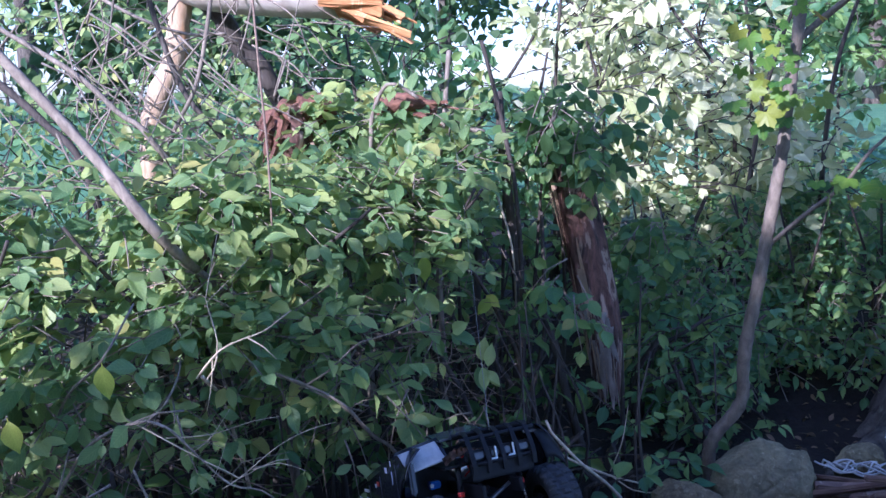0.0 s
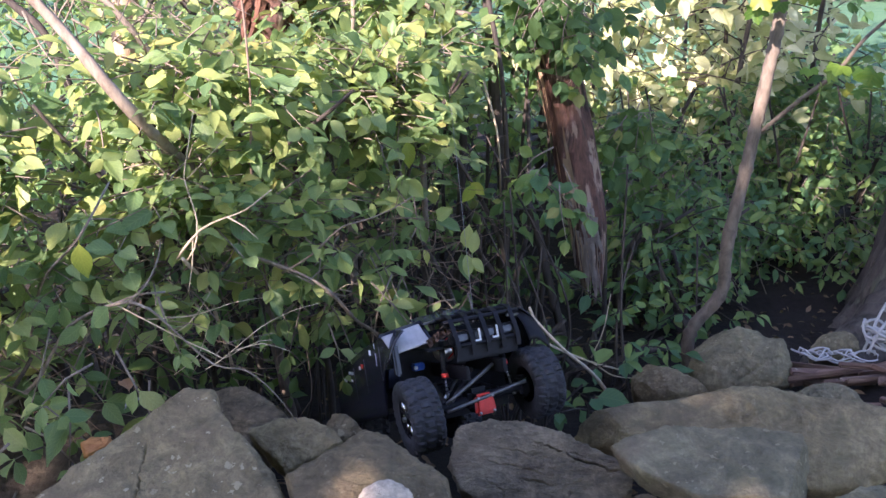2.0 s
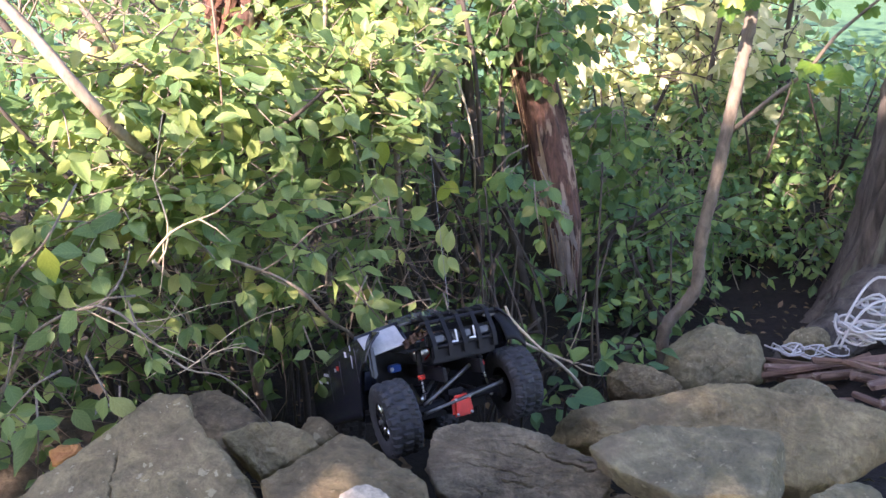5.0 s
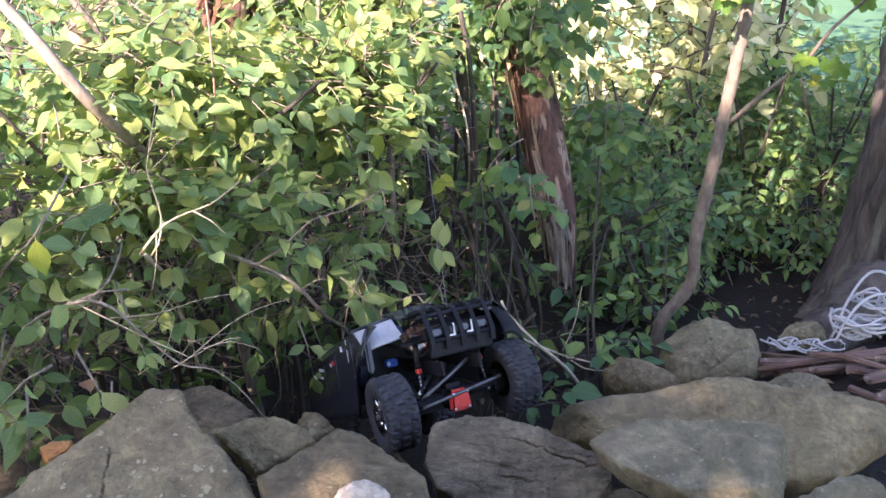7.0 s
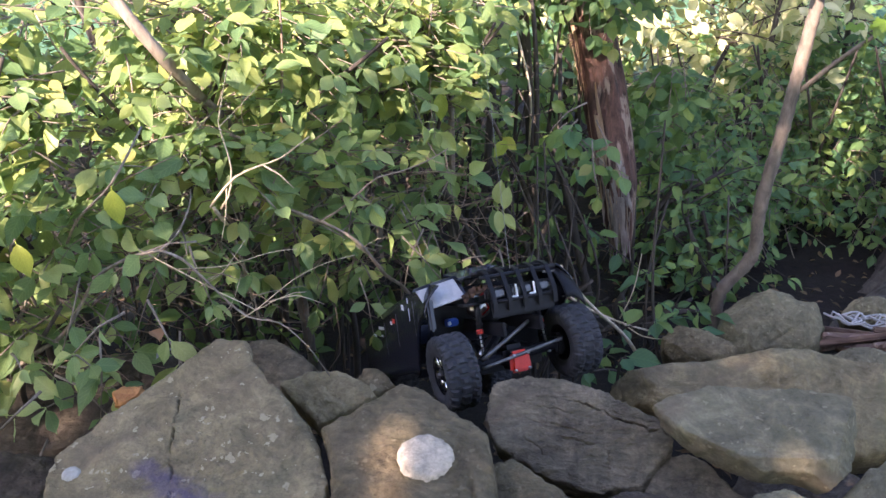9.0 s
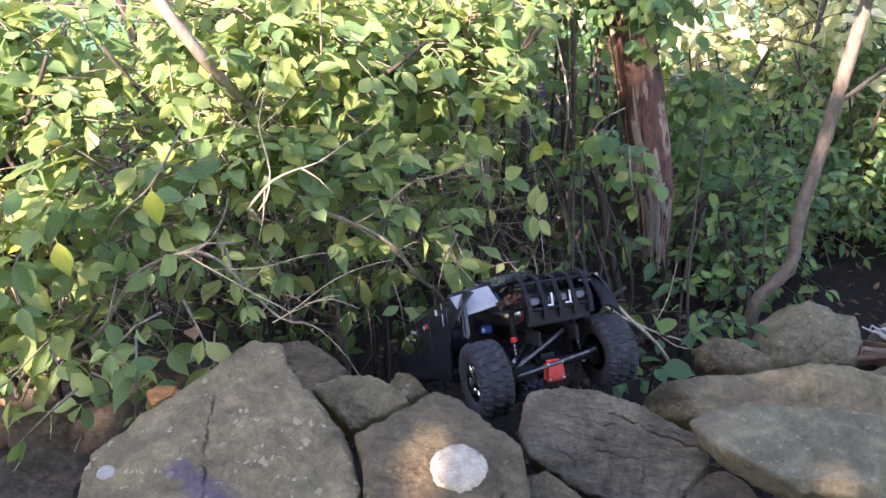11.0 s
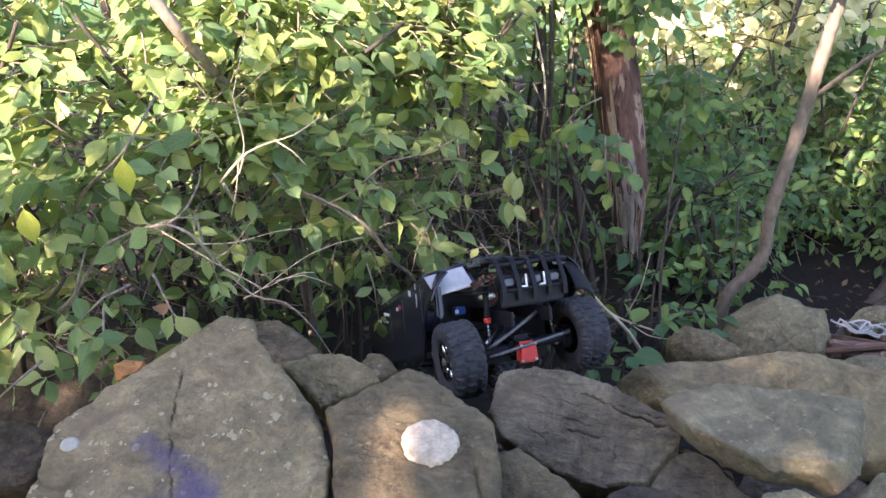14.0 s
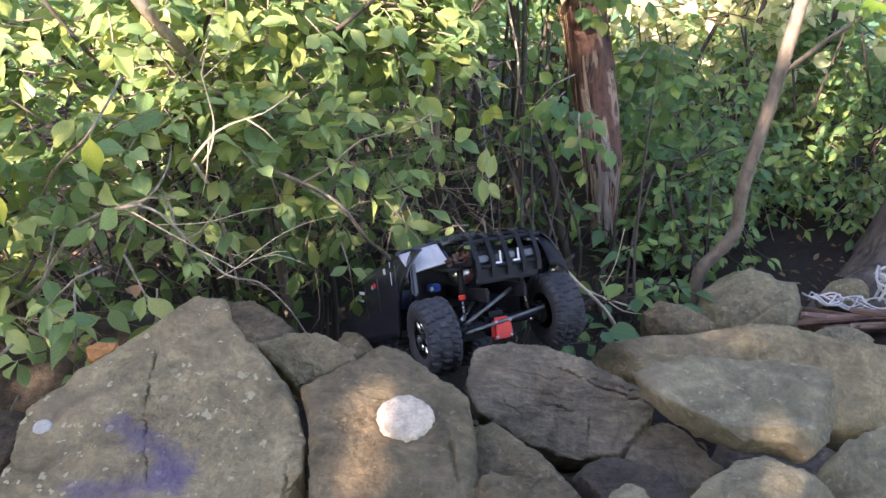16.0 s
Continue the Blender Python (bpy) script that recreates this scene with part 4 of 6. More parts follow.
def fallen_logs():
    up = thing("fallen_log", "pale sunlit fallen log, its broken end torn orange", "log")
    part("trunk", tube("trunk", [(-0.83, 2.64, 1.73), (-0.75, 2.62, 1.665), (-0.5, 2.60, 1.624), (-0.34, 2.6, 1.612)], 0.105, 0.09, 30, 0.015, 0.012, 1), BARK_LOG, up)
    torn_splinters(up, (-0.37, 2.56, 1.59), (0.9, -0.05, -0.18), 20, WOOD_ORANGE, 4, 0.24, 0.06)
    part("limb", tube("limb", [(-0.79, 2.70, 1.60), (-0.73, 2.70, 1.53), (-0.69, 2.72, 1.45), (-0.62, 2.75, 1.36), (-0.58, 2.8, 1.1), (-0.55, 2.85, 0.4)], 0.03, 0.024, 10, 0.02, 0.06, 2), STEM_DARK, up)
    part("limb", tube("limb", [(-0.84, 2.66, 1.66), (-0.875, 2.64, 1.43), (-0.93, 2.62, 1.31), (-0.96, 2.62, 1.19), (-1.0, 2.65, 0.9), (-1.02, 2.7, 0.35)], 0.038, 0.03, 12, 0.02, 0.08, 3), BARK_PALE, up)
    low = thing("red_log", "short reddish rotten log chunk propped in the brush", "log")
    part("trunk", tube("trunk", [(-0.435, 2.16, 1.205), (-0.39, 2.16, 1.240), (-0.335, 2.17, 1.262), (-0.275, 2.19, 1.275)], 0.052, 0.040, 24, 0.008, 0.09, 5), BARK_RUST, low)
    part("branch_piece", tube("branch_piece", [(-0.165, 2.19, 1.268), (-0.09, 2.19, 1.280), (-0.02, 2.21, 1.262)], 0.024, 0.018, 16, 0.010, 0.12, 6), BARK_RUST, low)
    torn_splinters(low, (-0.40, 2.11, 1.235), (-0.25, -0.2, -0.9), 9, BARK_RUST, 8, 0.085, 0.034)
    torn_splinters(low, (-0.33, 2.12, 1.250), (0.15, -0.2, -0.95), 10, BARK_RED, 12, 0.10, 0.036)
    torn_splinters(low, (-0.06, 2.17, 1.272), (0.8, -0.2, -0.1), 6, BARK_RUST, 9, 0.08, 0.02)
    part("prop", tube("prop", [(-0.36, 2.10, 1.22), (-0.38, 2.2, 0.9), (-0.39, 2.36, 0.3)], 0.03, 0.032, 12, 0.02, 0.08, 7), BARK_RED, low)


fallen_logs()


def bare_stem(name, label, lines, mat, group="bare stems"):
    root = thing(name, label, "sapling" if "sapling" in name else "branch", group)
    for i, (pts, r0, r1) in enumerate(lines):
        part("limb", tube("limb", pts, r0, r1, 8, 0.015, 0.06, i + 11), mat, root)
    return root


bare_stem("leaning_sapling", "smooth grey-tan bare sapling leaning through the shrub", [([(-0.789, 1.444, 1.517), (-0.654, 1.436, 1.382), (-0.504, 1.419, 1.222), (-0.420, 1.405, 1.120), (-0.385, 1.46, 1.04), (-0.36, 1.60, 0.92), (-0.33, 1.75, 0.70), (-0.30, 1.85, 0.25)], 0.0085, 0.0125)], STEM_TAN)
bare_stem("hanging_vine", "thin reddish bare vine hanging down", [([(-0.256, 1.555, 1.523), (-0.249, 1.547, 1.360), (-0.246, 1.547, 1.283), (-0.243, 1.547, 1.184), (-0.245, 1.547, 1.064), (-0.254, 1.547, 0.959), (-0.252, 1.571, 0.743), (-0.245, 1.586, 0.509)], 0.0022, 0.0018)], VINE)
bare_stem("dead_branch", "pale forked dead twig reaching out of the shrub", [
    ([(-0.209, 1.20, 1.119), (-0.227, 1.20, 1.052), (-0.233, 1.20, 1.028), (-0.221, 1.20, 0.965), (-0.229, 1.20, 0.925), (-0.241, 1.20, 0.908)], 0.0006, 0.0013),
    ([(-0.262, 1.215, 0.905), (-0.245, 1.20, 0.924), (-0.217, 1.20, 0.953), (-0.184, 1.20, 0.969), (-0.152, 1.20, 0.981), (-0.111, 1.20, 1.011)], 0.0018, 0.0008),
    ([(-0.176, 1.20, 0.971), (-0.154, 1.20, 0.958), (-0.136, 1.20, 0.940)], 0.0012, 0.0007),
    ([(-0.241, 1.22, 1.017), (-0.207, 1.22, 1.048), (-0.173, 1.22, 1.082)], 0.0007, 0.0004),
    ([(-0.23, 1.20, 0.94), (-0.235, 1.20, 0.90), (-0.245, 1.20, 0.86)], 0.0011, 0.0005),
    ([(-0.30, 1.32, 0.87), (-0.34, 1.5, 0.75), (-0.36, 1.65, 0.5), (-0.36, 1.7, 0.28)], 0.0030, 0.0045)], TWIG_PALE)
bare_stem("low_branch", "arched grey-brown branch over the stones", [
    ([(-0.347, 1.22, 0.836), (-0.394, 1.22, 0.823), (-0.433, 1.20, 0.802), (-0.466, 1.20, 0.758), (-0.505, 1.20, 0.704), (-0.567, 1.20, 0.661), (-0.66, 1.25, 0.58), (-0.72, 1.35, 0.4)], 0.0024, 0.0048),
    ([(-0.347, 1.22, 0.836), (-0.315, 1.22, 0.824), (-0.283, 1.22, 0.792), (-0.227, 1.22, 0.738), (-0.178, 1.22, 0.729), (-0.138, 1.22, 0.693), (-0.107, 1.22, 0.646)], 0.0022, 0.0008),
    ([(-0.347, 1.22, 0.836), (-0.331, 1.25, 0.851), (-0.330, 1.30, 0.879), (-0.347, 1.35, 0.890)], 0.0017, 0.0012),
    ([(-0.432, 1.22, 0.801), (-0.488, 1.25, 0.801), (-0.557, 1.30, 0.780)], 0.0017, 0.0010),
    ([(-0.238, 1.25, 0.724), (-0.194, 1.25, 0.753), (-0.155, 1.25, 0.752)], 0.0009, 0.0004),
    ([(-0.238, 1.25, 0.724), (-0.220, 1.25, 0.757), (-0.141, 1.25, 0.778)], 0.0009, 0.0004),
    ([(-0.283, 1.22, 0.792), (-0.262, 1.23, 0.80), (-0.235, 1.23, 0.79)], 0.0009, 0.0004)], STEM)
bare_stem("arching_twig", "thin tan twig arching in front of the leaves", [([(-0.185, 1.46, 0.800), (-0.167, 1.45, 0.812), (-0.127, 1.45, 0.838), (-0.089, 1.45, 0.874), (-0.071, 1.45, 0.888), (-0.025, 1.45, 0.902), (0.016, 1.45, 0.920), (0.047, 1.45, 0.940)], 0.0024, 0.0009),
    ([(-0.35, 1.47, 0.872), (-0.269, 1.45, 0.847), (-0.203, 1.45, 0.823), (-0.166, 1.45, 0.809), (-0.128, 1.45, 0.790), (-0.104, 1.48, 0.755), (-0.080, 1.55, 0.678), (-0.046, 1.60, 0.621), (-0.02, 1.65, 0.5), (0.0, 1.7, 0.3)], 0.0022, 0.0046),
    ([(-0.240, 1.45, 0.835), (-0.180, 1.47, 0.800), (-0.122, 1.50, 0.752), (-0.076, 1.52, 0.700)], 0.0016, 0.0010),
    ([(-0.104, 1.48, 0.755), (-0.075, 1.47, 0.776), (-0.052, 1.46, 0.782)], 0.0010, 0.0005)], STEM_TAN)
bare_stem("twig_tangle", "tangle of thin pale dead twigs above the stones", [
    ([(-0.40, 1.24, 0.835), (-0.258, 1.22, 0.771), (-0.234, 1.22, 0.760), (-0.212, 1.22, 0.748), (-0.185, 1.22, 0.763), (-0.152, 1.22, 0.778), (-0.135, 1.22, 0.780)], 0.0013, 0.0005),
    ([(-0.190, 1.22, 0.762), (-0.150, 1.22, 0.774), (-0.109, 1.22, 0.762)], 0.0008, 0.0004),
    ([(-0.330, 1.24, 0.800), (-0.255, 1.23, 0.812), (-0.189, 1.23, 0.834), (-0.150, 1.24, 0.838)], 0.0009, 0.0004),
    ([(-0.240, 1.22, 0.730), (-0.212, 1.22, 0.748), (-0.151, 1.22, 0.799), (-0.105, 1.23, 0.822), (-0.063, 1.23, 0.835)], 0.0010, 0.0004),
    ([(-0.310, 1.23, 0.770), (-0.262, 1.23, 0.800), (-0.225, 1.24, 0.850)], 0.0008, 0.0004),
    ([(-0.290, 1.22, 0.720), (-0.250, 1.22, 0.752), (-0.232, 1.23, 0.800)], 0.0007, 0.0003)], TWIG_PALE)
bare_stem("fallen_twig", "pale dead twigs lying beside the trunk", [([(0.47, 1.92, 0.40), (0.458, 1.90, 0.421), (0.388, 1.85, 0.462), (0.310, 1.80, 0.515), (0.27, 1.75, 0.56)], 0.0021, 0.0030), ([(0.245, 1.70, 0.65), (0.254, 1.70, 0.627), (0.313, 1.70, 0.562), (0.378, 1.75, 0.485), (0.43, 1.8, 0.40)], 0.0027, 0.0045), ([(0.388, 1.85, 0.462), (0.43, 1.8, 0.455), (0.47, 1.78, 0.46)], 0.0018, 0.0009), ([(0.39, 1.9, 0.45), (0.415, 1.9, 0.52), (0.43, 1.92, 0.60)], 0.0015, 0.0009)], TWIG_PALE)
for pts, r0, r1, mat in (
        ([(-0.80, 2.30, 1.62), (-0.755, 2.30, 1.445), (-0.704, 2.30, 1.310), (-0.618, 2.30, 1.203), (-0.562, 2.30, 1.110), (-0.5, 2.3, 0.8), (-0.48, 2.3, 0.3)], 0.007, 0.011, STEM_DARK),
        ([(-1.043, 2.0, 1.491), (-0.847, 2.0, 1.369), (-0.746, 2.0, 1.275), (-0.675, 2.0, 1.214), (-0.6, 2.05, 1.0), (-0.55, 2.1, 0.3)], 0.006, 0.010, STEM),
        ([(-0.56, 2.2, 1.62), (-0.628, 2.2, 1.351), (-0.719, 2.2, 1.181), (-0.78, 2.22, 0.9), (-0.8, 2.25, 0.3)], 0.005, 0.009, STEM),
        ([(-1.12, 2.45, 1.66), (-0.874, 2.40, 1.530), (-0.732, 2.40, 1.479), (-0.619, 2.40, 1.475)], 0.006, 0.004, STEM),
        ([(-1.25, 2.1, 1.45), (-1.101, 2.1, 1.350), (-0.993, 2.1, 1.250), (-0.901, 2.1, 1.135), (-0.85, 2.12, 0.8), (-0.84, 2.15, 0.3)], 0.009, 0.013, STEM_DARK),
        ([(-0.049, 2.1, 1.288), (-0.075, 2.1, 1.308), (-0.122, 2.1, 1.323), (-0.159, 2.1, 1.258), (-0.169, 2.1, 1.177), (-0.196, 2.1, 1.054), (-0.2, 2.12, 0.7), (-0.2, 2.15, 0.3)], 0.004, 0.013, STEM),
        ([(0.02, 2.17, 1.40), (0.005, 2.15, 1.239), (-0.013, 2.15, 1.115), (-0.018, 2.15, 0.9), (-0.01, 2.2, 0.3)], 0.006, 0.010, STEM),
        ([(0.10, 2.15, 1.42), (0.136, 2.15, 1.276), (0.161, 2.15, 1.153), (0.177, 2.15, 1.057), (0.19, 2.2, 0.8), (0.19, 2.25, 0.3)], 0.005, 0.009, STEM_DARK),
        ([(-0.22, 2.22, 1.06), (-0.139, 2.20, 1.156), (-0.066, 2.20, 1.203), (0.006, 2.20, 1.223), (0.1, 2.2, 1.2)], 0.010, 0.008, STEM),
        ([(0.13, 2.3, 1.3), (0.145, 2.30, 1.117), (0.165, 2.30, 0.910), (0.179, 2.30, 0.688), (0.171, 2.30, 0.466), (0.17, 2.3, 0.28)], 0.012, 0.017, STEM_DARK),
        ([(0.084, 2.30, 1.035), (0.072, 2.30, 0.865), (0.060, 2.30, 0.639), (0.048, 2.30, 0.445), (0.05, 2.3, 0.28)], 0.010, 0.013, STEM_DARK),
        ([(0.22, 2.2, 0.8), (0.266, 2.20, 0.672), (0.301, 2.20, 0.522), (0.338, 2.20, 0.381), (0.35, 2.2, 0.28)], 0.010, 0.014, STEM_DARK),
        ([(0.18, 2.2, 0.30), (0.208, 2.20, 0.503), (0.244, 2.20, 0.672), (0.246, 2.20, 0.788), (0.24, 2.2, 1.0)], 0.008, 0.005, STEM_DARK),
        ([(0.140, 2.0, 1.07), (0.147, 2.0, 1.042), (0.167, 2.0, 0.969), (0.175, 2.02, 0.895), (0.17, 2.3, 0.7), (0.16, 2.4, 0.3)], 0.0024, 0.003, TWIG_PALE)):
    bare_stem("bare_sapling", "upright bare woody sapling among the shrubs", [(pts, r0, r1)], mat)


# ---------------------------------------------------------------- shrubs
def left_front(x, z):
    """How far the left shrub's leafy face stands, by its place across and up."""
    return 1.20 + 0.62 * min(1.0, max(0.0, (x + 0.62) / 0.70)) + 0.75 * max(0.0, z - 0.92) - 0.15 * max(0.0, 0.8 - z)


def build_left_shrub():
    local = np.random.default_rng(11)
    starts, heads = [], []
    while len(starts) < 1040:
        x, z = local.uniform(-1.25, 0.06), local.uniform(0.60, 1.22)
        floor = 0.70 + 0.07 * max(0, min(1, (x + 0.58) / 0.16)) - 0.09 * max(0, min(1, (x + 0.28) / 0.35))
        top = 1.16 - 0.05 * max(0, x)
        if z < floor or z > top or local.random() > 0.35 + (z - floor) / 0.13:
            continue
        if noise.noise((x * 7.0, z * 8.5, 4.0)) < 0.09 and local.random() < 0.93:
            continue
        if -0.36 < x and z < 0.86 and local.random() < 0.72:
            continue
        y = left_front(x, z) + abs(local.normal(0, 0.15))
        starts.append((x, y, z))
        heads.append((local.normal(0, 0.9), -0.65 + local.normal(0, 0.35), local.normal(0.12, 0.35)))
    stems = []
    for k in range(26):
        x = local.uniform(-1.1, 0.2)
        y = left_front(x, 0.9) + local.uniform(0.15, 0.4)
        stems.append(([(x + local.normal(0, 0.05), y + 0.15, 0.25), (x + local.normal(0, 0.05), y + 0.1, 0.55), (x + local.normal(0, 0.06), y, 0.85), (x + local.normal(0, 0.1), y - 0.1, 1.1)], 0.009, 0.003))
    shrub("dogwood_shrub", "dense green dogwood shrub with pointed oval leaves, some yellowing", "dogwoods", np.array(starts), np.array(heads), 0.14, 3.0, 0.060, (0.0, -0.26, 0.92), 0.18, 12, BROAD, LEAF, LEAF_ONE, (-0.3, 1.0, 0.85), stems)


build_left_shrub()


def yellow_leaves():
    """The few yellow-green leaves that stand out, hanging tip down."""
    root = thing("dogwood_twig", "thin dogwood twig with bright yellow-green hanging leaves", "shrub", "dogwoods")
    part("twig", tube("twig", [(-0.62, 1.35, 0.62), (-0.50, 1.25, 0.84), (-0.352, 1.120, 0.962), (-0.34, 1.20, 1.02)], 0.003, 0.0015), STEM, root)
    part("twig", tube("twig", [(-0.62, 1.35, 0.62), (-0.56, 1.2, 0.82), (-0.456, 1.060, 0.905)], 0.003, 0.0015), STEM, root)
    pos = np.array([(-0.352, 1.120, 0.962), (-0.456, 1.060, 0.905), (-0.60, 1.20, 0.86), (0.00, 1.75, 0.985), (0.13, 1.85, 0.870), (0.115, 1.86, 0.872), (-0.02, 1.80, 1.01)])
    ahead = np.array([(0.08, -0.1, -1), (0.3, -0.15, -1), (-0.6, -0.3, -0.8), (0.1, -0.2, -1), (-0.5, -0.3, -0.7), (0.7, -0.4, -0.5), (-0.7, -0.4, -0.2)], float)
    up = np.array([(0.1, -1, 0.25)] * len(pos), float) + local_noise(len(pos), 0.2)
    frames, places = leaf_frames(pos, ahead, up, np.array([0.056, 0.052, 0.045, 0.062, 0.050, 0.046, 0.05]))
    leaf_parts(root, frames, places, [leaf_template(0.52, 0.12, 0.25), leaf_template(0.48, 0.2, 0.15, 0.2)], LEAF_YELLOW, seed=8)


def local_noise(n, s):
    return np.random.default_rng(99).normal(0, s, (n, 3))


yellow_leaves()


def build_low_leaves():
    """Leafy twigs hanging over the stones at the left."""
    local = np.random.default_rng(5)
    starts, heads = [], []
    for c, n, s in (((-0.50, 1.20, 0.72), 5, 0.05), ((-0.40, 1.20, 0.80), 4, 0.05), ((-0.50, 1.11, 0.66), 4, 0.04), ((-0.30, 1.25, 0.83), 3, 0.05), ((-0.62, 1.15, 0.78), 8, 0.07), ((-0.10, 1.64, 0.745), 11, 0.045), ((0.02, 1.70, 0.715), 9, 0.04), ((-0.16, 1.55, 0.70), 5, 0.04)):
        for _ in range(n):
            starts.append(np.array(c) + local.normal(0, s, 3))
            heads.append((local.normal(0, 0.7), -0.4, local.normal(-0.3, 0.4)))
    shrub("dogwood_branch", "low dogwood twigs with insect-holed green leaves over the stones", "dogwoods", np.array(starts), np.array(heads), 0.10, 1.6, 0.054, (0.0, -0.6, 0.75), 0.3, 31, BROAD, LEAF, LEAF_ONE, (-0.3, 1.0, 0.85), [([(-0.62, 1.3, 0.4), (-0.6, 1.22, 0.6), (-0.5, 1.2, 0.75)], 0.006, 0.003)])


build_low_leaves()


def build_mid_shrub():
    """The shrub between the left one and the broken trunk, higher and further back."""
    local = np.random.default_rng(13)
    starts, heads = [], []
    while len(starts) < 560:
        x, z = local.uniform(-0.75, 0.03), local.uniform(0.90, 1.30)
        y = 2.02 + 0.45 * (z - 0.9) + abs(local.normal(0, 0.20))
        if z > 1.30 - 0.35 * abs(x + 0.1) and local.random() < 0.8:
            continue
        starts.append((x, y, z))
        heads.append((local.normal(0, 0.6), -0.8, local.normal(0.1, 0.5)))
    stems = [([(x, 2.4, 0.25), (x + 0.03, 2.38, 0.7), (x + local.normal(0, 0.08), 2.3, 1.2)], 0.008, 0.003) for x in local.uniform(-0.6, 0.3, 12)]
    shrub("viburnum_shrub", "sunlit green shrub with rounded leaves behind the dogwood", "shrubs", np.array(starts), np.array(heads), 0.14, 3.2, 0.055, (-0.1, -0.55, 0.75), 0.2, 14, OVAL, LEAF, LEAF_ONE, (-0.0, 1.8, 0.95), stems, nearest=240)


build_mid_shrub()


def build_right_shrub():
    local = np.random.default_rng(17)
    starts, heads = [], []
    while len(starts) < 1300:
        x, z = local.uniform(0.46, 2.3), local.uniform(0.40, 1.05)
        top = 0.93 - 0.10 * abs(x - 1.1)
        y = 2.62 + 0.75 * max(0, z - 0.45) + 0.18 * math.sin(7 * x) + abs(local.normal(0, 0.22))
        if z > top:
            continue
        starts.append((x, y, z))
        heads.append((local.normal(0, 0.6), -0.8, local.normal(0.1, 0.5)))
    stems = [([(x, 3.0, 0.25), (x + 0.03, 2.95, 0.6), (x + local.normal(0, 0.1), 2.85, 0.95)], 0.007, 0.003) for x in local.uniform(0.4, 2.2, 22)]
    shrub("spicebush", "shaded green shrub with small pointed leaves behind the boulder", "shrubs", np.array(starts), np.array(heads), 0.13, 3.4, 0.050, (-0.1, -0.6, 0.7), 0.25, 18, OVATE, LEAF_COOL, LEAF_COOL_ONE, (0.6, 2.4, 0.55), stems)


build_right_shrub()


def build_trunk_creeper():
    """The creeper that wraps the broken trunk's top, with sprays hanging beside it."""
    local = np.random.default_rng(19)
    starts, heads = [], []
    while len(starts) < 75:
        z = local.uniform(1.10, 1.31)
        x = 0.325 + 0.1 * (1.15 - z) + local.normal(0, 0.05)
        y = 2.30 + local.normal(0, 0.07)
        starts.append((x, y, z))
        heads.append((local.normal(0, 0.6), -0.6, local.normal(-0.3, 0.4)))
    for c, n in (((0.30, 2.02, 0.88), 4), ((0.25, 2.02, 0.83), 4), ((0.53, 2.40, 0.95), 14), ((0.54, 2.45, 0.75), 10)):
        for _ in range(n):
            starts.append(np.array(c) + local.normal(0, 0.028, 3))
            heads.append((local.normal(0, 0.7), -0.5, local.normal(-0.1, 0.4)))
    shrub("creeper", "dark green creeper covering the broken trunk's top", "creepers", np.array(starts), np.array(heads), 0.10, 2.4, 0.055, (0.0, -0.7, 0.6), 0.35, 20, OVAL, LEAF_VINE_SHADED, LEAF_COOL_ONE, (0.36, 1.9, 0.8), [([(0.46, 2.3, 0.3), (0.44, 2.26, 0.7), (0.38, 2.3, 1.0), (0.30, 2.33, 1.25)], 0.007, 0.004)], nearest=120)


build_trunk_creeper()


def build_back_thicket(name, label, xs, ys, zs, count, size, seed, mat, face=(-0.1, -0.6, 0.7), keep=None):
    local = np.random.default_rng(seed)
    starts, heads = [], []
    while len(starts) < count:
        p = (local.uniform(*xs), local.uniform(*ys), local.uniform(*zs))
        if keep and not keep(*p):
            continue
        starts.append(p)
        heads.append((local.normal(0, 0.7), -0.5, local.normal(0.1, 0.5)))
    root = thing(name, label, "shrub", "thicket")
    lines, frames, places = sprigs(np.array(starts), np.array(heads), 0.2, 3.2, size, face, 0.2, seed)
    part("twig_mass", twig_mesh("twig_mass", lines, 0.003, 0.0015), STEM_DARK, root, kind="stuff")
    part("leaf_mass", leaf_mass("leaf_mass", frames, places, OVATE, seed), mat, root, kind="stuff")
    for k in range(10):
        x, y = local.uniform(*xs), local.uniform(*ys)
        top = zs[0] + (zs[1] - zs[0]) * local.uniform(0.5, 1.0)
        part("stem", tube("stem", [(x, y, ground_height(x, y) - 0.05), (x + local.normal(0, 0.05), y, (zs[0] + top) / 2), (x + local.normal(0, 0.12), y, top)], 0.012, 0.005, 6, 0.06, 0.05, k), STEM_DARK, root)


# overexposed patch: its brightness comes largely from the leaf colour
build_back_thicket("thicket", "green undergrowth behind the trunk, coloured pale for strong sun", (0.25, 1.35), (3.0, 4.2), (0.75, 1.80), 520, 0.085, 41, LEAF_SUNWASHED, keep=lambda x, y, z: z < 1.78 - 0.9 * max(0, x - 0.6))
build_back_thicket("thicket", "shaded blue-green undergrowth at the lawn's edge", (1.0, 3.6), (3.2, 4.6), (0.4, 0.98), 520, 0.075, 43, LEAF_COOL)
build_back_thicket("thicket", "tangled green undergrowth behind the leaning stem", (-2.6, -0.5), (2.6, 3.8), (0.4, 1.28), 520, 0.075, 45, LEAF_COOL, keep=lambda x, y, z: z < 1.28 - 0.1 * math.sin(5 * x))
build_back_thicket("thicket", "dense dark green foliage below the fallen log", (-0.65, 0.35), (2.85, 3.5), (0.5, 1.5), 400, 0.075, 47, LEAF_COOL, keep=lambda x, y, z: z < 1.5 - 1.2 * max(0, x))
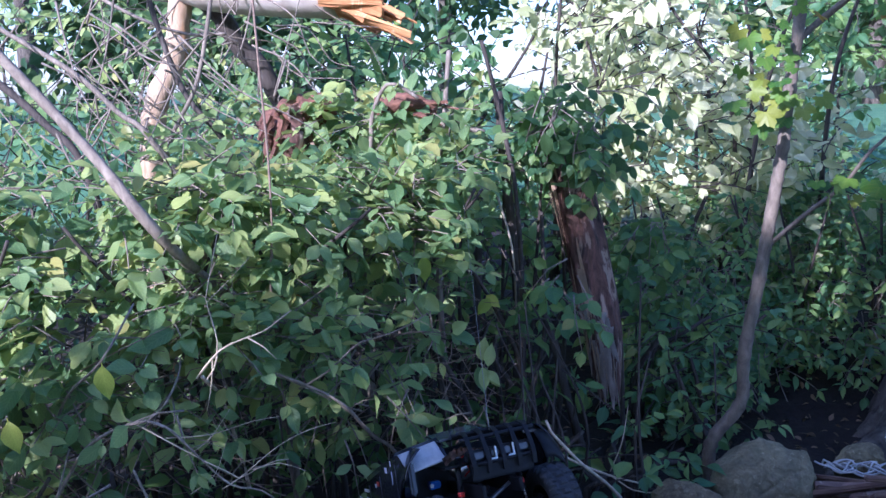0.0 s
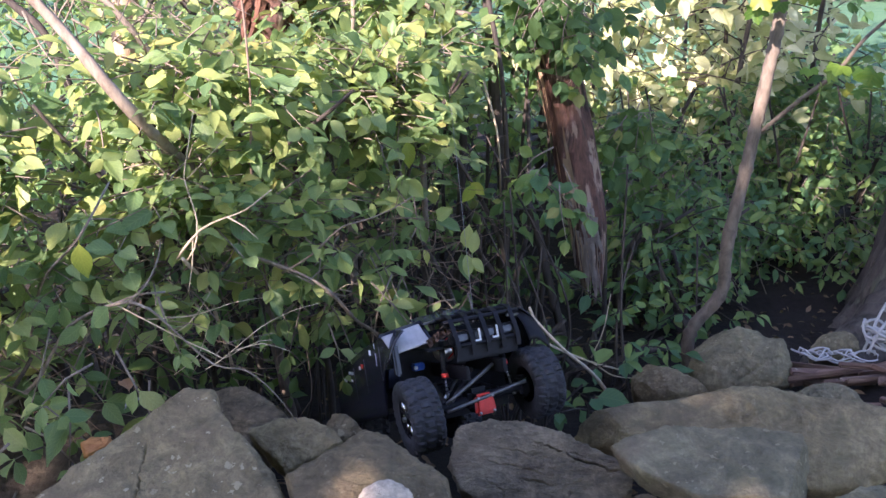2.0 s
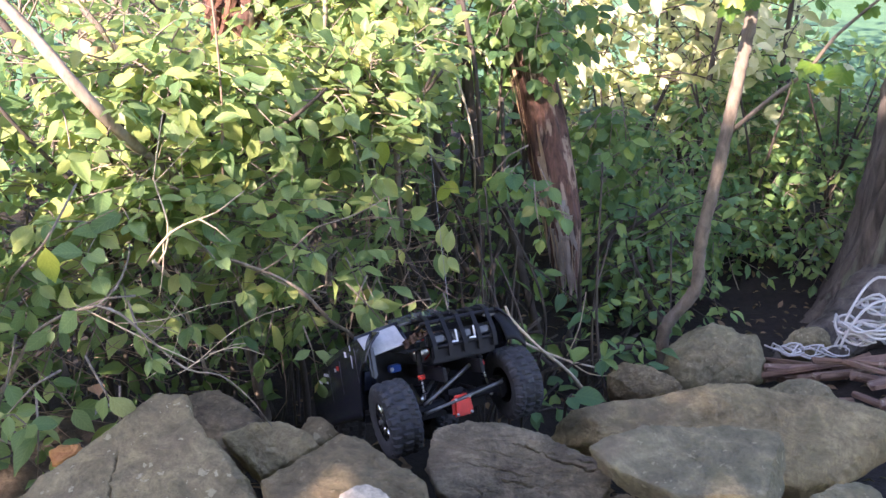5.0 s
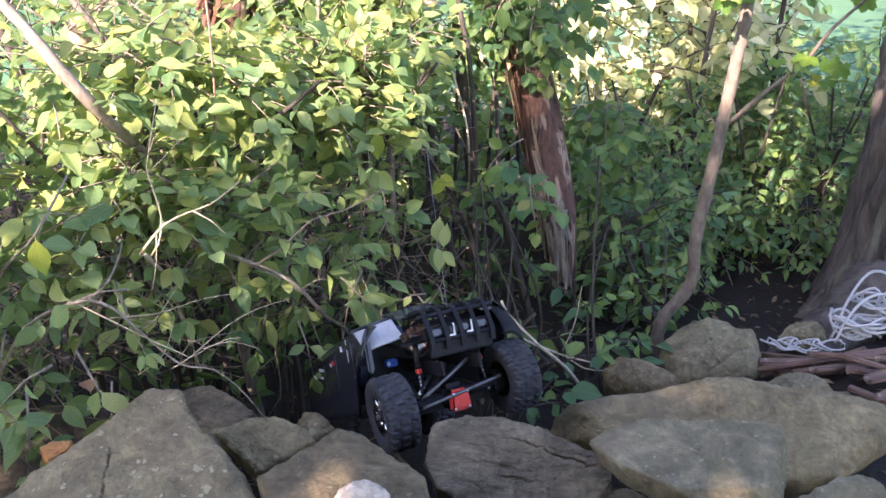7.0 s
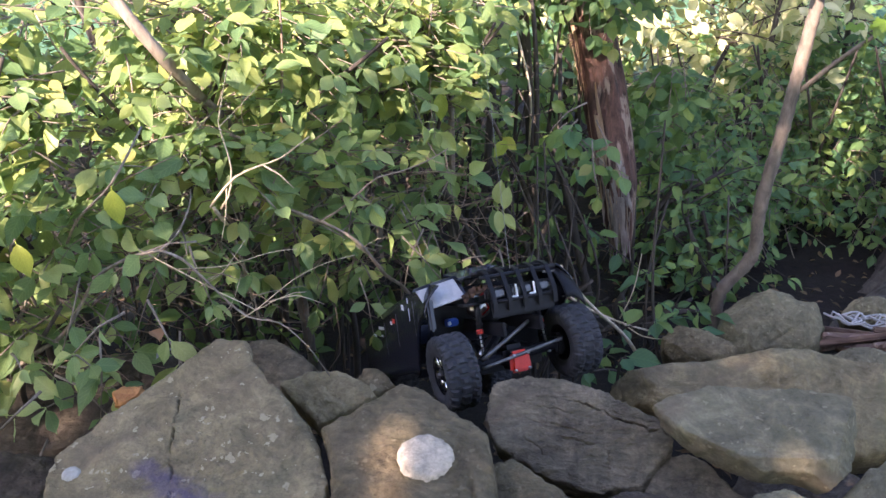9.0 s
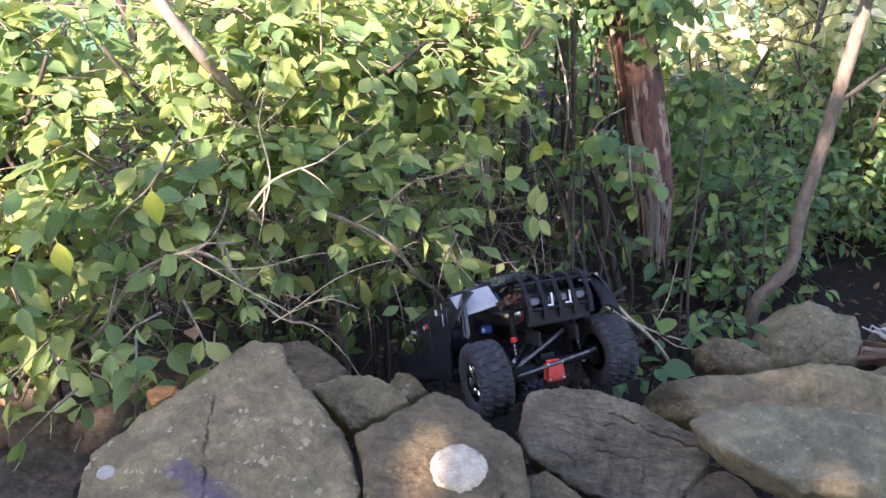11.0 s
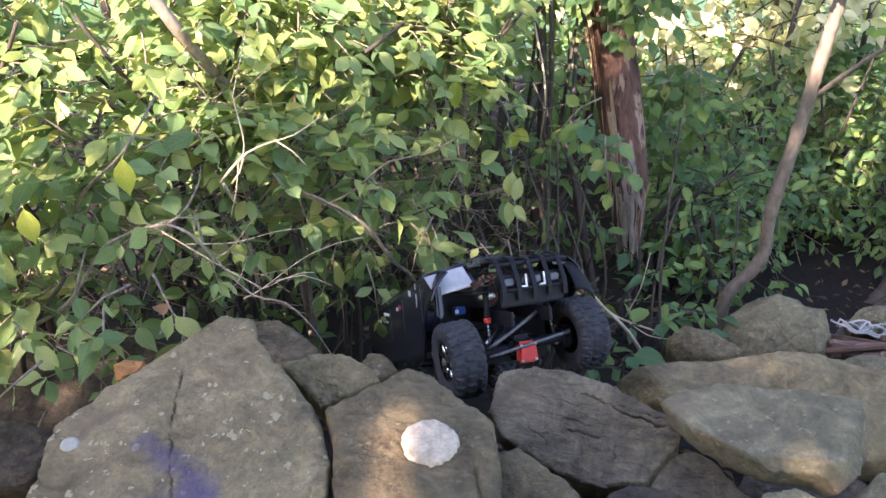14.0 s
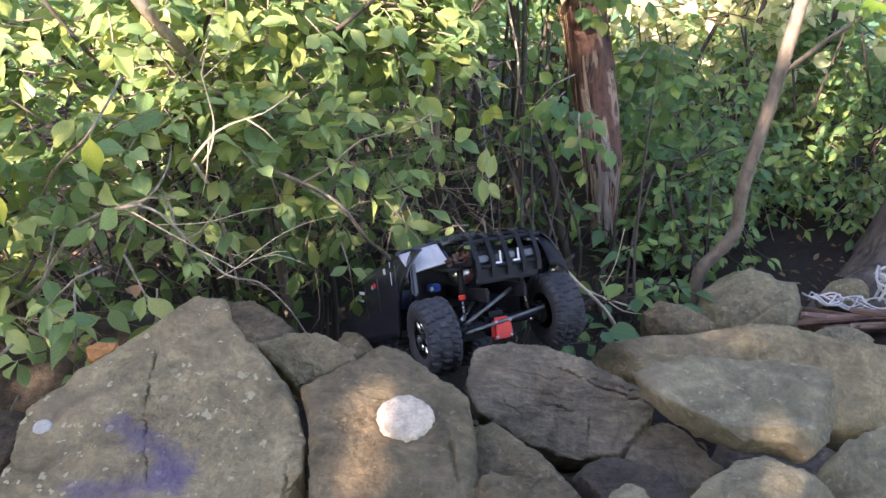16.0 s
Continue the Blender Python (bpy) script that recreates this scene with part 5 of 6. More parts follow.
build_back_thicket("thicket", "sunlit small-leaved brush against the lawn", (-2.7, -0.45), (2.9, 4.6), (1.15, 2.0), 330, 0.065, 55, LEAF)
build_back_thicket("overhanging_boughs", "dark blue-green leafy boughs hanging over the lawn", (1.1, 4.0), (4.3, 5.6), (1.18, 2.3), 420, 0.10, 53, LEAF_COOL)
build_back_thicket("low_undergrowth", "dark shaded leaves low beside the truck", (0.28, 0.50), (1.8, 2.2), (0.33, 0.46), 16, 0.06, 49, LEAF_COOL, face=(0, -0.3, 0.95))
# these two use the darkest green so the hollows read as deep shade
build_back_thicket("low_undergrowth", "leaves under the dogwood, coloured dark for shade", (-0.9, 0.30), (1.95, 2.75), (0.30, 0.72), 230, 0.055, 57, LEAF_VINE_SHADED, face=(0, -0.5, 0.8))
build_back_thicket("low_undergrowth", "leaves and stems in the hollow behind the stones, coloured dark for shade", (-1.5, -0.25), (1.55, 2.1), (0.36, 0.74), 210, 0.05, 59, LEAF_VINE_SHADED, face=(0, -0.5, 0.8))
build_back_thicket("low_undergrowth", "green leaves low between trunk and boulder", (0.50, 0.74), (2.32, 2.62), (0.32, 0.66), 60, 0.055, 58, LEAF_COOL, face=(0, -0.5, 0.8))


def build_dead_tangle():
    """Fine bare twigs of the shrubs, in the dark under the leaves and against the light at the left."""
    local = np.random.default_rng(51)
    lines = []
    for _ in range(230):
        x = local.uniform(-0.62, 0.12)
        y = left_front(x, 0.75) + local.uniform(-0.06, 0.22)
        z = local.uniform(0.58, 0.90)
        d = unit(np.array([local.normal(0.3, 1), local.normal(-0.1, 0.5), local.normal(0.0, 0.55)])) * local.uniform(0.06, 0.22)
        p = np.array([x, y, z])
        lines.append([p, p + d * 0.4 + local.normal(0, 0.010, 3), p + d * 0.75 + local.normal(0, 0.012, 3), p + d])
    upper = []
    for k in range(70):
        p = np.array([local.uniform(-1.3, -0.35), local.uniform(1.9, 2.7), local.uniform(1.1, 1.65)])
        lean = 0.75 if k % 3 else -0.5
        d = unit(np.array([local.normal(lean, 0.25), local.normal(0, 0.3), local.normal(-0.75, 0.25)])) * local.uniform(0.15, 0.55)
        upper.append([p, p + d * 0.35 + local.normal(0, 0.02, 3), p + d * 0.7 + local.normal(0, 0.03, 3), p + d])
        if local.random() < 0.6:
            q = p + d * 0.4
            upper.append([q, q + local.normal(0, 0.05, 3), q + local.normal(0, 0.09, 3)])
    root = thing("dry_brush", "fine brown bare twigs against the bright lawn", "twigs", "bare twigs")
    for line in upper:
        part("twig", tube("twig", line, 0.0030, 0.0008, 5, 0.03), STEM, root)
    root = thing("bare_brush", "tangle of thin dry bare twigs among the shrubs", "twigs", "bare twigs")
    for line in lines:
        part("twig", tube("twig", line, 0.0013, 0.0005, 4, 0.03), VINE, root)
    lines = []
    for _ in range(48):
        x, y = local.uniform(-0.9, 0.5), local.uniform(1.75, 2.7)
        lines.append([(x, y, 0.25), (x + local.normal(0, 0.03), y + local.normal(0, 0.03), 0.55), (x + local.normal(0, 0.07), y, local.uniform(0.7, 1.0))])
    # understory stems, their shade given by the dark stem colour
    root = thing("understory_brush", "thin stems under the shrubs, coloured dark for shade", "twigs", "bare twigs")
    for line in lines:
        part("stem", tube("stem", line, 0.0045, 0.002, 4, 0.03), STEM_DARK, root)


build_dead_tangle()


# ---------------------------------------------------------------- far trees and the trees that shade the stones
def crown_tree(label, base, height, radius, leaves, size, seed, mat, low=0.35, group="far trees", squash=1.0):
    root = thing("tree", label, "tree", group)
    local = np.random.default_rng(seed)
    b = np.array(base, float)
    tip = b + np.array([local.normal(0, 0.2), local.normal(0, 0.2), height])
    part("trunk", tube("trunk", [b - (0, 0, 0.2), b + (0.05, 0, height * 0.4), tip], height * 0.03, height * 0.008, 10, 0.3, 0.04, seed), BARK_TREE, root)
    pos = []
    for k in range(16):
        a, t = local.uniform(0, 6.28), local.uniform(low, 0.95)
        s = b + (tip - b) * t
        reach = radius * math.sqrt(max(0.1, 1 - (t - 0.6) ** 2 * 3)) * local.uniform(0.7, 1.1)
        e = s + np.array([math.cos(a) * reach, math.sin(a) * reach, height * 0.12])
        part("limb", tube("limb", [s, (s + e) / 2 + (0, 0, height * 0.03), e], height * 0.008, height * 0.002, 6, 0.3), BARK_TREE, root)
        for _ in range(leaves // 16):
            f = local.uniform(0.25, 1.1)
            pos.append(s + (e - s) * f + local.normal(0, radius * 0.22, 3) * (1, 1, squash))
    pos = np.array(pos)
    n = len(pos)
    ahead = local.normal(0, 1, (n, 3)) + (0, 0, -0.4)
    up = local.normal(0, 0.7, (n, 3)) + (0, -0.2, 0.8)
    frames, places = leaf_frames(pos, ahead, up, size * local.uniform(0.6, 1.3, n))
    part("crown", leaf_mass("crown", frames, places, OVAL[:1], seed), mat, root, kind="stuff")


for i, (x, y, h) in enumerate(((-16, 26, 11), (-9, 33, 13), (-3, 30, 10), (3, 36, 12), (8, 28, 9), (14, 32, 12), (21, 27, 11), (-24, 34, 13))):
    crown_tree("distant leafy tree beyond the lawn", (x, y, 1.1), h, h * 0.36, 1500, 0.55, 60 + i, LEAF_FAR_SHADED, low=0.1)
for i, (x, y, h) in enumerate(((-13.5, 15, 6.5), (-10.5, 14, 5.5), (-8.0, 16, 6.5), (-5.6, 14, 5.2), (-3.6, 16, 5.6), (5.4, 14, 5.5), (8.2, 13, 6.0), (11.5, 15, 6.5), (6.6, 17, 6.5))):
    crown_tree("leafy tree at the lawn's far edge, green darkened for shade", (x, y, 0.95), h, h * 0.34, 2400, 0.34, 110 + i, LEAF_FAR_SHADED, low=0.06)
crown_tree("overhanging maple with dark green foliage", (2.6, 5.0, 0.7), 4.2, 1.5, 2600, 0.13, 80, LEAF_COOL, low=0.22, group="near trees")
crown_tree("overhanging leafy tree behind the log", (-4.6, 6.4, 0.8), 4.6, 1.5, 2400, 0.13, 81, LEAF, low=0.2, group="near trees")

SUNLIT = [((0.055, 0.975, 0.688), 0.008), ((0.048, 1.030, 0.692), 0.008), ((0.036, 1.005, 0.685), 0.008), ((0.028, 0.976, 0.676), 0.008), ((0.507, 1.050, 0.650), 0.006), ((0.520, 1.050, 0.650), 0.006), ((0.533, 1.050, 0.650), 0.005), ((0.541, 1.485, 0.569), 0.008), ((0.565, 1.490, 0.573), 0.008), ((0.788, 1.49, 0.571), 0.008),
          ((0.466, 0.910, 0.693), 0.004), ((0.492, 0.897, 0.684), 0.004), ((0.056, 0.901, 0.654), 0.008), ((-0.06, 0.89, 0.63), 0.008), ((-0.17, 1.20, 0.97), 0.012), ((-0.135, 1.20, 0.945), 0.009), ((-0.23, 1.20, 0.94), 0.009), ((-0.352, 1.120, 0.950), 0.014), ((-0.456, 1.060, 0.890), 0.014),
          ((0.752, 2.14, 0.80), 0.008), ((0.915, 2.03, 1.10), 0.03), ((0.735, 2.08, 1.28), 0.04), ((0.735, 2.10, 1.40), 0.04), ((1.0, 2.0, 1.30), 0.03)]
SUNLIT += [((-0.654, 1.436, 1.382), 0.05), ((-0.58, 1.43, 1.30), 0.05), ((-0.504, 1.419, 1.222), 0.045)]
SUNLIT += [((0.77 + 0.10 * (z - 0.9), 2.14, z), 0.036) for z in (0.99, 1.03, 1.07, 1.11, 1.15, 1.20, 1.25, 1.30)]
dapple = np.random.default_rng(55)
for _ in range(24):
    dx, dz = dapple.uniform(-0.95, 0.10), 1.18 - 0.26 * dapple.random() ** 1.6
    SUNLIT.append(((dx, left_front(dx, dz), dz), dapple.uniform(0.012, 0.045)))
for _ in range(9):
    dx, dz = dapple.uniform(-0.32, 0.14), dapple.uniform(0.95, 1.08)
    SUNLIT.append(((dx, left_front(dx, dz), dz), dapple.uniform(0.012, 0.032)))
for _ in range(8):
    dx, dz = dapple.uniform(-1.15, -0.55), dapple.uniform(1.0, 1.2)
    SUNLIT.append(((dx, left_front(dx, dz), dz), dapple.uniform(0.03, 0.06)))


def shade_trees():
    """Leafy trees behind the viewer, whose crowns let the low sun through in places."""
    local = np.random.default_rng(90)
    root = thing("tree", "leafy trees behind the viewer shading the stones", "tree", "near trees")
    for x in (-4.2, -2.4, -0.6, 1.4):
        part("trunk", tube("trunk", [(x, -2.6, -0.1), (x + 0.05, -2.6, 1.6), (x - 0.05, -2.7, 3.4)], 0.11, 0.05, 10, 0.2, 0.04, 3), BARK_TREE, root)
    pos = []
    s = np.array(SUN_FROM)
    gap_at = np.array([g for g, _ in SUNLIT])
    gap_wide = np.array([r for _, r in SUNLIT])

    def boughs(count, lo, hi, keep):
        """Leaf bases, tips and sizes inside a box, clear of the gaps."""
        got = []
        while len(got) < count:
            p = local.uniform(lo, hi)
            if not keep(p):
                continue
            size = 0.11 * local.uniform(0.6, 1.3)
            ahead = unit(local.normal(0, 1, 3) + (0, 0, -0.4))
            spots = p + ahead * size * np.array([[0.1], [0.5], [0.95]])
            away = np.linalg.norm(np.cross(spots[:, None] - gap_at[None], s), axis=2)
            if (away < gap_wide[None] + np.array([[0.0], [0.2 * size], [0.0]])).any():
                continue
            got.append((p, ahead, size))
        return got

    def hedge(p):
        edge = 2.50 + 1.55 * min(1.0, max(0.0, (p[0] + 2.42) / 0.32)) + 0.16 * noise.noise((p[0] * 1.3, 3.1, 0))
        return local.random() >= 0.965 * min(1.0, max(0.0, (p[2] - edge) / 0.28))

    def low_bough(p):
        return p[2] <= 2.45 + 2.4 * (p[0] + 2.5)

    def tall_crown(p):
        return p[2] <= 7.4 - 0.5 * (p[0] - 0.4) ** 2 + 0.4 * noise.noise((p[0] * 2, p[2] * 2, 0))
    got = boughs(19000, (-5.2, -2.9, 0.6), (2.6, -2.1, 4.6), hedge)
    got += boughs(19000, (-2.5, -2.9, 1.9), (0.6, -2.1, 4.5), low_bough)
    got += boughs(12000, (-1.95, -3.1, 3.8), (2.6, -2.0, 7.6), tall_crown)
    n = len(got)
    up = local.normal(0, 0.8, (n, 3)) + (0, 0.5, 0.5)
    frames, places = leaf_frames(np.array([g[0] for g in got]), np.array([g[1] for g in got]), up, np.array([g[2] for g in got]))
    part("crown", leaf_mass("crown", frames, places, SIMPLE, 91), LEAF_COOL, root, kind="stuff")


shade_trees()


# ---------------------------------------------------------------- the model truck
def box(size, at=(0, 0, 0), bevel=0.002, turn=None, taper=None):
    """A bevelled block as a bmesh. taper: how much narrower its top is, across and along."""
    bm = bmesh.new()
    bmesh.ops.create_cube(bm, size=1.0)
    for v in bm.verts:
        k = taper if taper and v.co.z > 0 else (1, 1)
        v.co = Vector((v.co.x * size[0] * k[0], v.co.y * size[1] * k[1], v.co.z * size[2]))
    if bevel:
        bmesh.ops.bevel(bm, geom=bm.edges[:], offset=bevel, segments=2, affect="EDGES", clamp_overlap=True)
    m = Matrix.Translation(at) @ (turn or Matrix())
    bmesh.ops.transform(bm, matrix=m, verts=bm.verts[:])
    return bm


def lathe(profile, sides=48):
    """Turns (radius, x) about the x axis."""
    verts = [(x, r * math.cos(2 * math.pi * j / sides), r * math.sin(2 * math.pi * j / sides)) for r, x in profile for j in range(sides)]
    n = len(profile)
    i, j = np.meshgrid(np.arange(n - 1), np.arange(sides), indexing="ij")
    k = (j + 1) % sides
    return np.array(verts), np.stack([i * sides + j, i * sides + k, (i + 1) * sides + k, (i + 1) * sides + j], -1).reshape(-1, 4)


def tyre_mesh(radius=0.0585, width=0.048):
    """A knobbly crawler tyre: staggered blocks across the tread that wrap onto the shoulders."""
    sides, verts = 168, []
    prof = [(0.50, -0.44), (0.62, -0.50), (0.78, -0.53), (0.88, -0.52), (0.95, -0.47), (0.985, -0.40), (1.0, -0.30), (1.0, -0.18), (1.0, -0.08), (1.0, 0.0), (1.0, 0.08), (1.0, 0.18), (1.0, 0.30), (0.985, 0.40), (0.95, 0.47), (0.88, 0.52), (0.78, 0.53), (0.62, 0.50), (0.50, 0.44)]
    lugs = 24
    for r, x in prof:
        for j in range(sides):
            u = j / sides * lugs
            deep = 0.0
            if r > 0.86:
                row = int((x + 0.5) * 5)
                ph = (u + 0.5 * (row % 2) + 0.25 * abs(x) * 2) % 1.0
                gap = ph < 0.34
                lane = min(abs(x - e) for e in (-0.19, 0.19)) < 0.05
                deep = 0.060 if gap else (0.05 if lane else 0.0)
            elif r > 0.74:
                deep = 0.02 if (u % 1.0) < 0.34 else 0.0
            a = 2 * math.pi * j / sides
            rr = radius * (r - deep)
            verts.append((x * width, rr * math.cos(a), rr * math.sin(a)))
    n = len(prof)
    i, j = np.meshgrid(np.arange(n - 1), np.arange(sides), indexing="ij")
    k = (j + 1) % sides
    faces = np.stack([i * sides + j, i * sides + k, (i + 1) * sides + k, (i + 1) * sides + j], -1).reshape(-1, 4)
    return mesh_from("tyre", verts, faces, smooth=False)


def rc_truck(at):
    """Origin at the middle of the rear axle; x to its right, y towards its nose, z up."""
    car = thing("model_truck", "black radio-controlled crawler truck, nose down over the stones", "model car", at=at)
    tyre, dish = tyre_mesh(), mesh_from("rim", *lathe([(0.0305, -0.018), (0.0305, 0.014), (0.0295, 0.019), (0.027, 0.019), (0.026, 0.010), (0.008, 0.006), (0.0001, 0.006)], 40))
    tyre.materials.append(TYRE)
    dish.materials.append(MATTE)
    for sx, y, steer in ((-1, 0.0, -5), (1, 0.0, -2), (-1, 0.312, 6), (1, 0.312, 6)):
        w = thing("wheel", "", "", at=(0, 0, 0))
        w.parent = car
        w.matrix_basis = pose(0, y, 0 if y < 0.1 else -0.058, 0, -2.5 if y < 0.1 else 5, 0) @ pose(sx * (0.106 if y < 0.1 else 0.095), 0, 0, 0, 0, steer) @ pose(0, 0, 0, 13 * y * 30, 0, 0 if sx > 0 else 180)
        part("tyre", tyre, None, w)
        rim = part("rim", dish, None, w)
        chunks = []
        for k in range(6):
            for tw in (-0.15, 0.15):
                a = k * math.pi / 3
                p0 = (0.016, 0.009 * math.cos(a), 0.009 * math.sin(a))
                p1 = (0.0185, 0.027 * math.cos(a + tw), 0.027 * math.sin(a + tw))
                chunks.append(tube_arrays([p0, p1], 0.0030, 0.0026, 6, 0.01))
        part("spokes", mesh_from("spokes", *join_arrays(chunks)), CHROME, w)
        part("hub_cap", mesh_from("hub_cap", *lathe([(0.010, 0.004), (0.010, 0.018), (0.007, 0.021), (0.0001, 0.021)], 20)), MATTE, w)
        part("wheel_nut", mesh_from("wheel_nut", *lathe([(0.004, 0.02), (0.004, 0.026), (0.0001, 0.026)], 6), smooth=False), STEEL, w)
    for y in (0.0, 0.312):
        part("axle", tube("axle", [(-0.085, y, -0.0037 if y < 0.1 else -0.051), (0.085, y, 0.0037 if y < 0.1 else -0.065)], 0.0085, 0.0085, 14, 0.02), MATTE, car)
        part("gear_case", box((0.040, 0.036, 0.038), (-0.004, y, 0.0 if y < 0.1 else -0.058), 0.008), MATTE, car)
        for sx in (-1, 1):
            part("knuckle", box((0.018, 0.026, 0.034), (sx * 0.078, y, sx * 0.0034 if y < 0.1 else -0.058 - sx * 0.0068), 0.005), MATTE, car)
    part("gear_cover", box((0.037, 0.012, 0.033), (-0.004, -0.024, -0.006), 0.005, taper=(0.85, 1)), RED, car, "red anodised differential cover")
    for bx, bz in ((-0.016, 0.005), (0.008, 0.005), (-0.016, -0.018), (0.008, -0.018)):
        part("bolt", mesh_from("bolt", *lathe([(0.0022, -0.001), (0.0022, 0.002), (0.0001, 0.002)], 8)), STEEL, car).matrix_basis = pose(bx, -0.0305, bz, 0, 0, -90)
    part("tie_rod", tube("tie_rod", [(-0.070, -0.030, -0.004), (0.070, -0.030, 0.015)], 0.0027, 0.0027, 10, 0.02), ROD, car, "grey steel rod across the axle")
    part("panhard_rod", tube("panhard_rod", [(-0.066, -0.020, 0.006), (0.026, -0.014, 0.050)], 0.0030, 0.0030, 10, 0.02), ROD, car, "grey steel rod slanting over the axle")
    for x0, x1, z0 in ((-0.062, 0.006, 0.012), (-0.050, 0.020, 0.006), (0.060, 0.050, -0.004), (-0.058, -0.050, -0.006)):
        part("link", tube("link", [(x0, -0.006, z0), (x1, 0.055 if x1 < 0.03 else 0.13, z0 + 0.034 if x1 < 0.03 else z0 + 0.012)], 0.0032, 0.0032, 8, 0.02), STEEL, car)
    for sx in (-1, 1):
        for y in (0.006, 0.306):
            top, low = Vector((sx * 0.048, y, 0.098)), Vector((sx * 0.056, y - 0.012 if y < 0.1 else y + 0.012, 0.012 if y < 0.1 else -0.046))
            mid = low.lerp(top, 0.42)
            sh = part("shock_absorber", tube("shock_absorber", [mid, top], 0.0046, 0.0046, 12, 0.02), MATTE, car)
            part("piston_rod", tube("piston_rod", [low, mid], 0.0016, 0.0016, 8, 0.02), STEEL, sh)
            part("collar", tube("collar", [low.lerp(top, 0.36), low.lerp(top, 0.44)], 0.0056, 0.0056, 12, 0.01), RED, sh, "red shock collar")
            turns = [low.lerp(top, 0.08 + 0.5 * k / 60) + Vector((0.0052 * math.cos(k * 0.72), 0.0052 * math.sin(k * 0.72), 0)) for k in range(61)]
            part("spring", tube("spring", turns, 0.0009, 0.0009, 5, 0.004), MATTE, sh)
    for sx in (-1, 1):
        part("frame_rail", box((0.006, 0.40, 0.022), (sx * 0.032, 0.155, 0.048), 0.0015), MATTE, car)
    part("inner_panel", box((0.190, 0.005, 0.150), (0.004, 0.096, 0.036), 0.002), MATTE, car)
    part("gearbox", box((0.056, 0.07, 0.045), (0, 0.16, 0.05), 0.006), MATTE, car)
    part("skid_plate", box((0.085, 0.16, 0.006), (0, 0.155, 0.018), 0.002), MATTE, car)
    part("motor", tube("motor", [(-0.01, 0.075, 0.075), (-0.01, 0.13, 0.075)], 0.018, 0.018, 20, 0.02), STEEL, car)
    part("battery", box((0.046, 0.10, 0.026), (0.0, 0.27, 0.045), 0.004), MATTE, car)
    part("servo", box((0.019, 0.016, 0.012), (-0.066, 0.072, 0.060), 0.002), BLUE, car, "blue anodised mount")
    part("receiver_lamp", box((0.006, 0.004, 0.006), (-0.074, 0.062, 0.060), 0.001), WHITE, car)
    for c, mat in (((-0.050, 0.02, 0.085), RED), ((-0.038, 0.01, 0.100), RED), ((-0.02, 0.01, 0.104), BRASS)):
        part("wire", tube("wire", [(c[0], c[1], c[2]), (c[0] + 0.012, c[1] - 0.014, c[2] + 0.006), (c[0] + 0.026, c[1] - 0.004, c[2] - 0.006), (c[0] + 0.03, c[1] + 0.03, c[2] - 0.02)], 0.0014, 0.0014, 6, 0.006), mat, car)

    # painted shell: long flanks with flared arches, cab, bonnet and an open bed at the back
    shell = part("body", body_flank(-1), SHELL, car)
    part("flank", body_flank(1), SHELL, shell)
    part("bonnet", box((0.20, 0.13, 0.034), (0, 0.320, -0.012), 0.010, taper=(0.9, 0.95)), SHELL, shell)
    part("cab", box((0.21, 0.15, 0.05), (0, 0.19, 0.040), 0.012, taper=(0.80, 0.62)), SHELL, shell)
    part("windscreen", box((0.13, 0.003, 0.046), (0, 0.258, 0.048), 0.001, pose(0, 0, 0, 34, 0, 0)), GLAZE, shell)
    for sx in (-1, 1):
        part("side_window", box((0.003, 0.085, 0.03), (sx * 0.098, 0.19, 0.056), 0.001, pose(0, 0, 0, 0, sx * -20, 0)), GLAZE, shell)
    part("rear_quarter", box((0.042, 0.075, 0.004), (0.100, 0.052, 0.1185), 0.0015, pose(0, 0, 0, 4, 8, 0)), SHELL, shell)
    part("corner_post", box((0.010, 0.012, 0.050), (-0.122, 0.016, 0.084), 0.003), SHELL, shell)
    part("rear_window", box((0.066, 0.042, 0.003), (-0.095, 0.030, 0.111), 0.001, pose(0, 0, 0, 44, -8, 0)), PANE_GLARE, shell, "glossy rear window pane, coloured silver for its sky reflection")
    part("window_frame", box((0.078, 0.010, 0.006), (-0.096, 0.048, 0.127), 0.002, pose(0, 0, 0, 0, -8, 0)), SHELL, shell)
    part("window_frame", box((0.006, 0.046, 0.006), (-0.060, 0.030, 0.115), 0.002, pose(0, 0, 0, 44, 0, 0)), SHELL, shell)
    part("roof_deck", box((0.085, 0.060, 0.004), (-0.020, 0.060, 0.134), 0.0015, pose(0, 0, 0, 6, -3, 0)), GLAZE, shell, "glossy blue-black deck between window and cage")
    film = bmesh.new()
    rows = []
    for k in range(22):
        f = k / 21
        x, y, z = -0.070 + 0.050 * f, 0.012 - 0.030 * f, 0.104 + 0.014 * math.sin(math.pi * f * 0.8)
        rows.append([film.verts.new((x, y - 0.004 * q, z - 0.0035 * q + 0.005 * noise.noise((k * 0.7, q * 1.3, 2.0)))) for q in range(4)])
    for u, v in zip(rows, rows[1:]):
        for q in range(3):
            film.faces.new((u[q], u[q + 1], v[q + 1], v[q]))
    bmesh.ops.solidify(film, geom=film.faces[:], thickness=0.0008)
    part("torn_film", film, BRASS, shell, "crumpled bronze window film hanging from the shell")
    for y in (0.065, 0.150, 0.215):
        part("panel_seam", box((0.0012, 0.0012, 0.055), (-0.1305, y, shell_top(y) - 0.045), 0.0003), ROD, shell)
    part("bed_floor", box((0.15, 0.12, 0.004), (0, 0.055, 0.090), 0.001), MATTE, shell)
    part("grille", box((0.12, 0.008, 0.024), (0, 0.392, -0.02), 0.002), CHROME, shell)
